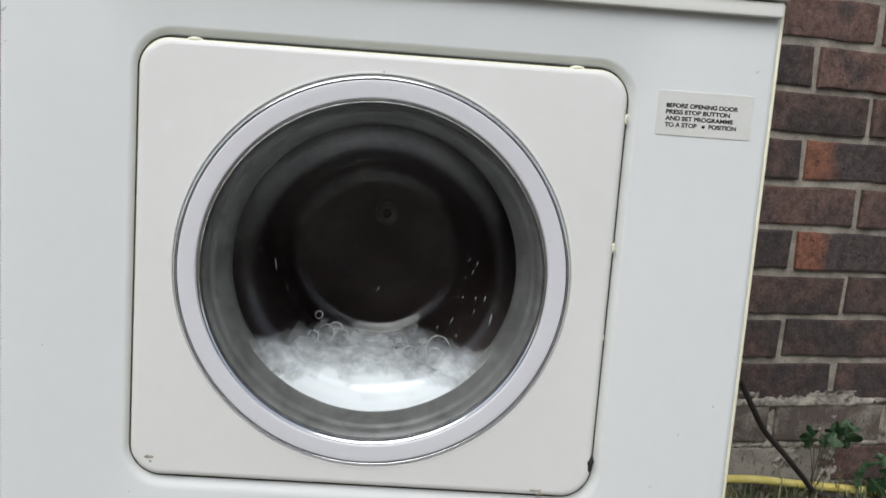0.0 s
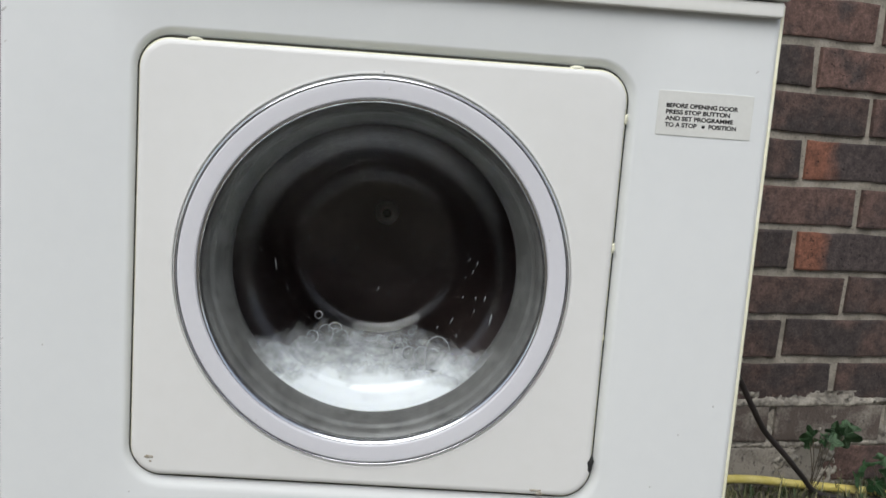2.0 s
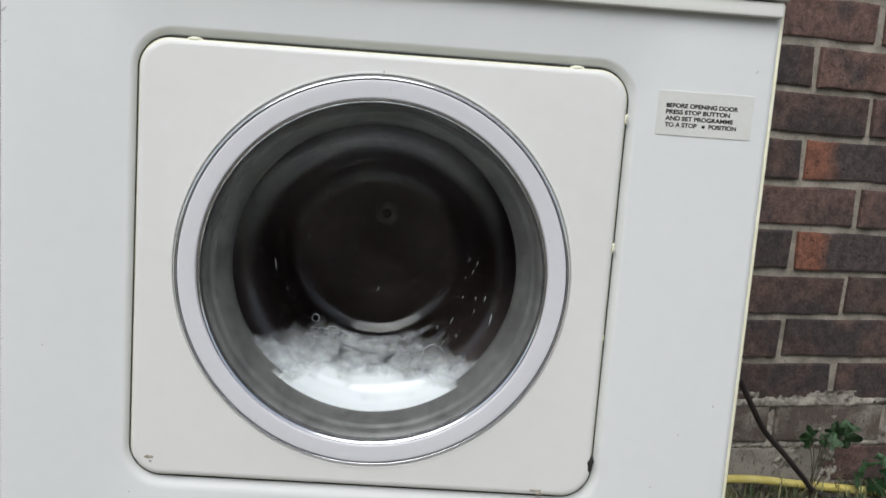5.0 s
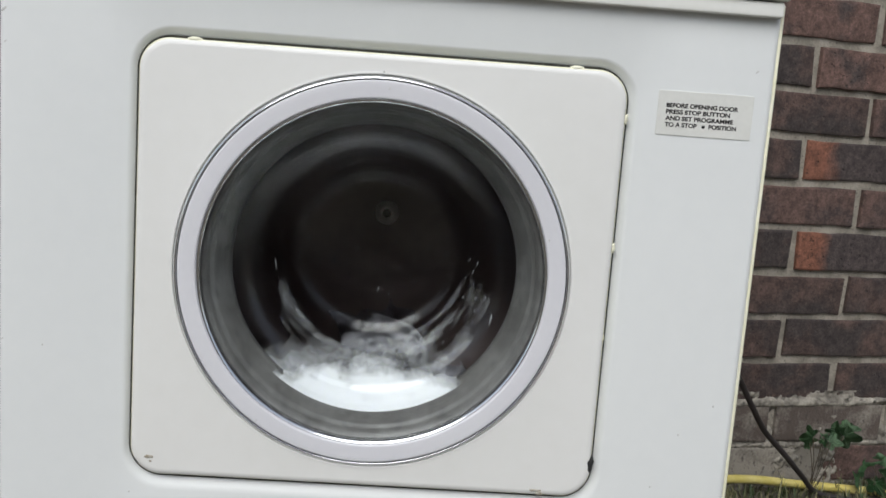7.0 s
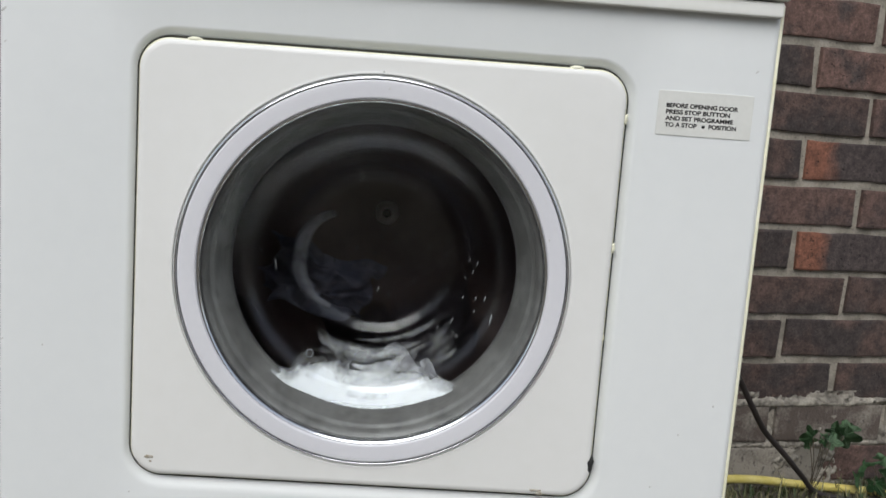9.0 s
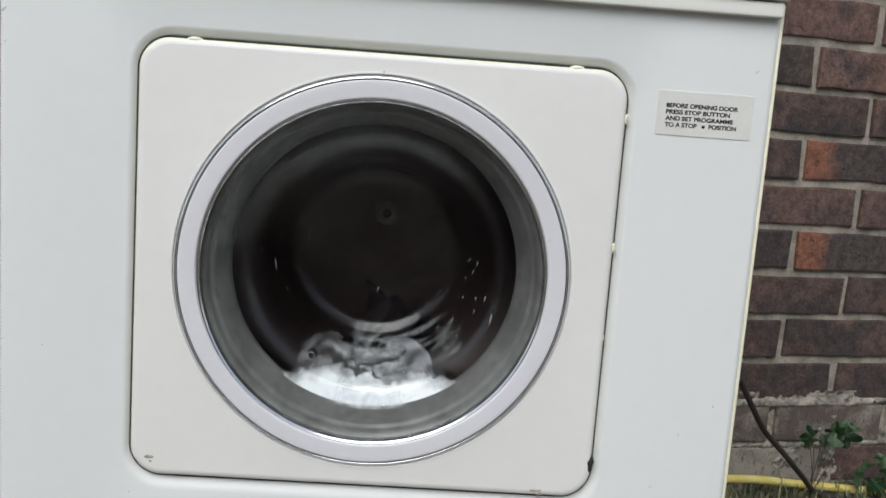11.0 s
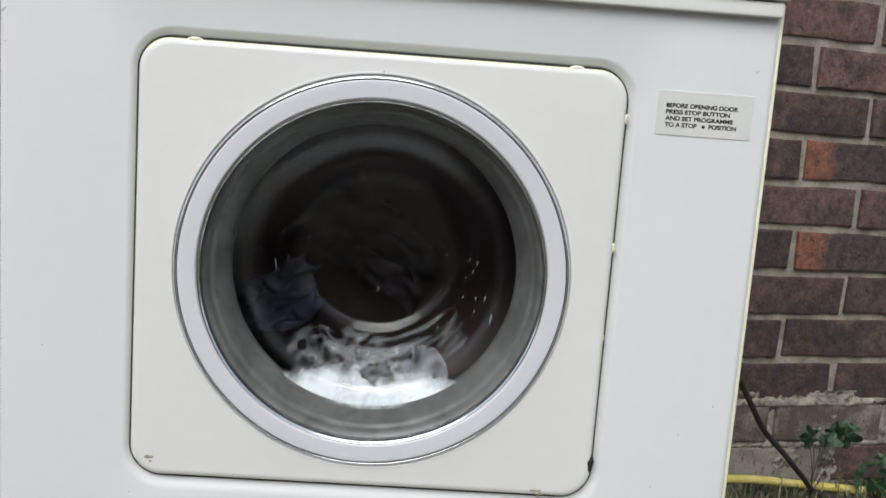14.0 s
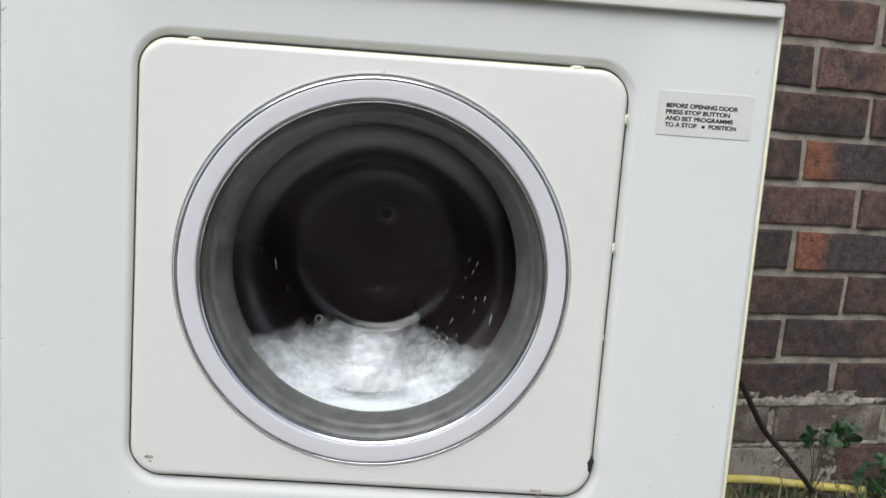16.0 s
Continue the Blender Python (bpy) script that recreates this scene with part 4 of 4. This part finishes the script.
def motions():
    walk(drum, [(t / 10, pose(CX, 0, CZ, 0, turns(t / 10), 0)) for t in range(0, 161, 2)])
    low = (0.02, -0.178)
    tossed(shirt, 0.150, low, [(5.05, -0.06, -0.155, 20), (5.45, -0.112, -0.07, 70), (5.6, -0.07, -0.035, 100), (5.75, -0.01, -0.06, 130), (5.9, *low, 160),
                               (6.1, -0.06, -0.160, 200), (6.3, -0.132, -0.095, 235), (6.5, -0.138, -0.072, 262), (6.6, -0.106, -0.050, 270), (6.7, -0.080, -0.046, 285), (6.8, -0.062, -0.026, 330), (6.9, -0.028, -0.034, 362), (7.0, 0.015, -0.150, 390), (7.1, *low, 400),
                               (10.0, *low, 500), (10.25, -0.112, -0.08, 560), (10.4, -0.07, -0.03, 600), (10.5, -0.02, -0.05, 630), (10.65, *low, 660),
                               (11.6, *low, 720), (11.8, -0.118, -0.075, 750), (11.9, -0.128, -0.035, 755), (12.0, -0.124, -0.010, 775), (12.1, -0.036, -0.042, 830), (12.2, 0.02, -0.150, 860), (12.3, *low, 870),
                               (12.75, *low, 900), (12.9, -0.120, -0.085, 930), (13.0, -0.116, -0.035, 950), (13.1, -0.064, 0.010, 990), (13.2, -0.005, -0.072, 1030), (13.3, *low, 1060)])
    tossed(towel, 0.215, low, [(7.1, *low, 40), (7.3, -0.100, -0.105, 70), (7.4, -0.098, -0.085, 85), (7.6, -0.104, -0.076, 110), (7.7, -0.086, -0.072, 130), (7.8, -0.072, -0.050, 155), (7.9, -0.048, -0.040, 185), (8.0, -0.008, -0.085, 215), (8.1, *low, 240),
                               (8.3, -0.090, -0.135, 280), (8.5, -0.122, -0.075, 310), (8.7, -0.115, -0.075, 335), (8.9, -0.085, -0.055, 360), (9.0, -0.065, -0.050, 375), (9.1, -0.020, -0.060, 400), (9.2, 0.0, -0.125, 425), (9.3, *low, 440),
                               (9.8, *low, 480), (10.0, -0.115, -0.08, 520), (10.15, -0.07, -0.035, 550), (10.3, *low, 600),
                               (11.4, *low, 640), (11.6, -0.120, -0.065, 680), (11.7, -0.098, -0.065, 700), (11.8, -0.055, -0.080, 730), (11.95, *low, 760),
                               (13.6, *low, 800), (13.8, -0.100, -0.115, 840), (14.0, -0.112, -0.080, 870), (14.2, -0.090, -0.062, 900), (14.3, -0.05, -0.08, 925), (14.45, *low, 950)])
    tossed(stripe, 0.137, low, [(11.6, *low, -60), (11.75, -0.108, -0.105, -35), (11.85, -0.116, -0.055, -20), (11.9, -0.103, -0.039, -8), (12.0, -0.064, -0.058, 12), (12.1, -0.02, -0.115, 40), (12.2, *low, 60)])
    tossed(twist, 0.165, low, [(7.4, *low, -20), (7.6, -0.110, -0.095, -40), (7.7, -0.090, -0.050, -55), (7.8, -0.055, -0.012, -72), (7.9, -0.050, 0.000, -90), (8.0, -0.010, -0.060, -75), (8.1, *low, -95),
                               (8.6, *low, -130), (8.8, -0.120, -0.070, -155), (8.9, -0.100, -0.030, -168), (9.0, -0.078, -0.016, -180), (9.1, -0.015, -0.070, -200), (9.2, *low, -220),
                               (12.9, *low, -390), (13.1, -0.115, -0.080, -410), (13.2, -0.095, -0.045, -425), (13.3, -0.071, -0.006, -440), (13.4, -0.070, -0.045, -450), (13.55, -0.03, -0.110, -460), (13.65, *low, -465),
                               (14.5, *low, -420), (14.7, -0.105, -0.085, -435), (14.8, -0.090, -0.045, -445), (14.9, -0.062, -0.012, -455), (15.05, -0.045, -0.030, -462), (15.2, -0.035, -0.060, -470), (15.35, *low, -480)])
    thrown(dark_cloth, [(6.5, 0), (7.7, 0), (8.8, 0), (9.9, 0), (11.6, 0), (12.8, 0), (13.9, 0)], 0.33, 0.0, (0.01, -0.198), 10)
    slid(web_arc, [(0, 0.004, -45), (4.3, 0.004, -45), (5.6, 0, -15), (6.3, 0, 0), (7, 0, 2), (8, 0, -8), (8.6, 0, -20), (9.0, 0, -38), (9.2, 0, -40), (11.3, 0, -42), (16, 0.004, -45)])
    slid(suds_splash, [(0, 0, 0), (4.9, 0, 0), (5.2, 0, 25), (5.5, 0, 0), (6.1, 0, -10), (6.3, 0, -46), (6.4, 0, -50), (6.55, 0, -30), (6.8, 0, 0), (10.0, 0, 0), (10.2, 0, 30), (10.6, 0, 0), (12.9, 0, 0), (13.05, 0, -35), (13.15, 0, -50), (13.3, 0, -25), (13.5, 0, 0), (14.5, 0, 0), (14.7, 0, 32), (14.85, 0, 40), (15.0, 0, 34), (15.3, -0.008, 10), (15.5, -0.016, 0), (16, -0.018, 0)])
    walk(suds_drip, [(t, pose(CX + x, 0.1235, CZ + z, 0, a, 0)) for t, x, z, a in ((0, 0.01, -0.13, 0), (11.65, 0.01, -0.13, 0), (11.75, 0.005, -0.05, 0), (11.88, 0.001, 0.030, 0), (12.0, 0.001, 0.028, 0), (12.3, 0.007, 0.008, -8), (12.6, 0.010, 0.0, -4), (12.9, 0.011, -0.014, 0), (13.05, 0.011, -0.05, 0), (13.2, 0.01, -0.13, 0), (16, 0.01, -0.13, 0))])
    slid(suds_bank, [(0, 0, 0), (4.4, 0, 0), (6.3, 0.0, 1.5), (7.5, 0.001, -1), (9.2, 0.002, 2), (11.3, 0.003, 0), (13.0, 0.003, 2), (14.6, 0.003, -1), (15.4, 0, 0), (16, 0, 0)])
    slid(suds_layer, [(0, 0, 0), (2, 0.0005, 0.3), (4.2, 0.001, 0), (5.2, 0.006, 4), (6.3, 0.020, 6), (7.0, 0.019, 5), (7.8, 0.021, 8), (8.3, 0.019, 5), (8.7, 0.027, 5), (8.9, 0.040, 3), (9.2, 0.042, 2), (11.3, 0.040, 0), (14.4, 0.036, 0), (15.0, 0.016, 3), (15.4, 0.0, 0), (16, -0.002, 0)])
    slid(rims_high, [(0, 0, 0), (2, 0.0005, 0.4), (4.2, 0.001, 0), (5.2, 0.010, 4), (6.3, 0.040, 8), (14.6, 0.045, 4), (15.2, 0.030, 4), (15.5, 0.008, 0), (16, 0.004, 0)])
    slid(suds_mound, [(0, 0.018, 0), (6.3, 0.018, 4), (9.2, 0.018, 2), (11.3, 0.016, 0), (13.2, 0.014, 1), (14.5, 0.014, -1), (15.5, 0.012, 0), (16, 0.012, 0)])
    slid(web_right, [(0, 0.004, 42), (4.3, 0.004, 42), (5.6, 0, 20), (6.3, 0, 4), (6.6, 0, -4), (7.2, 0, 2), (8.0, 0, 6), (8.6, 0, 14), (9.0, 0, 30), (9.2, 0, 30), (11.3, 0, 24), (12.0, 0, -2), (12.6, 0, 2), (13.2, 0, 20), (14.5, 0, 24), (15.2, 0.003, 30), (16, 0.003, 40)])
    slid(web_left, [(0, 0.020, 0), (4.3, 0.020, 0), (6.3, 0.012, -8), (7.6, 0.010, -4), (8.5, 0.012, 0), (9.0, 0.020, 0), (9.2, 0.018, 0), (11.3, 0, -6), (12.0, 0, 2), (13.0, 0, 6), (14.2, 0, 0), (15.2, 0.006, -4), (16, 0.020, 2)])
    slid(web_wide, [(0, 0.024, 10), (4.3, 0.024, 10), (6.3, 0.004, 0), (7.4, 0.008, 6), (8.5, 0.014, 8), (9.0, 0.024, 10), (9.2, 0.024, 10), (11.3, 0.014, 8), (11.9, 0.0, -2), (12.4, 0.002, 0), (13.0, 0.014, 10), (14.4, 0.016, 16), (15.2, 0.010, 8), (16, 0.024, 10)])


motions()
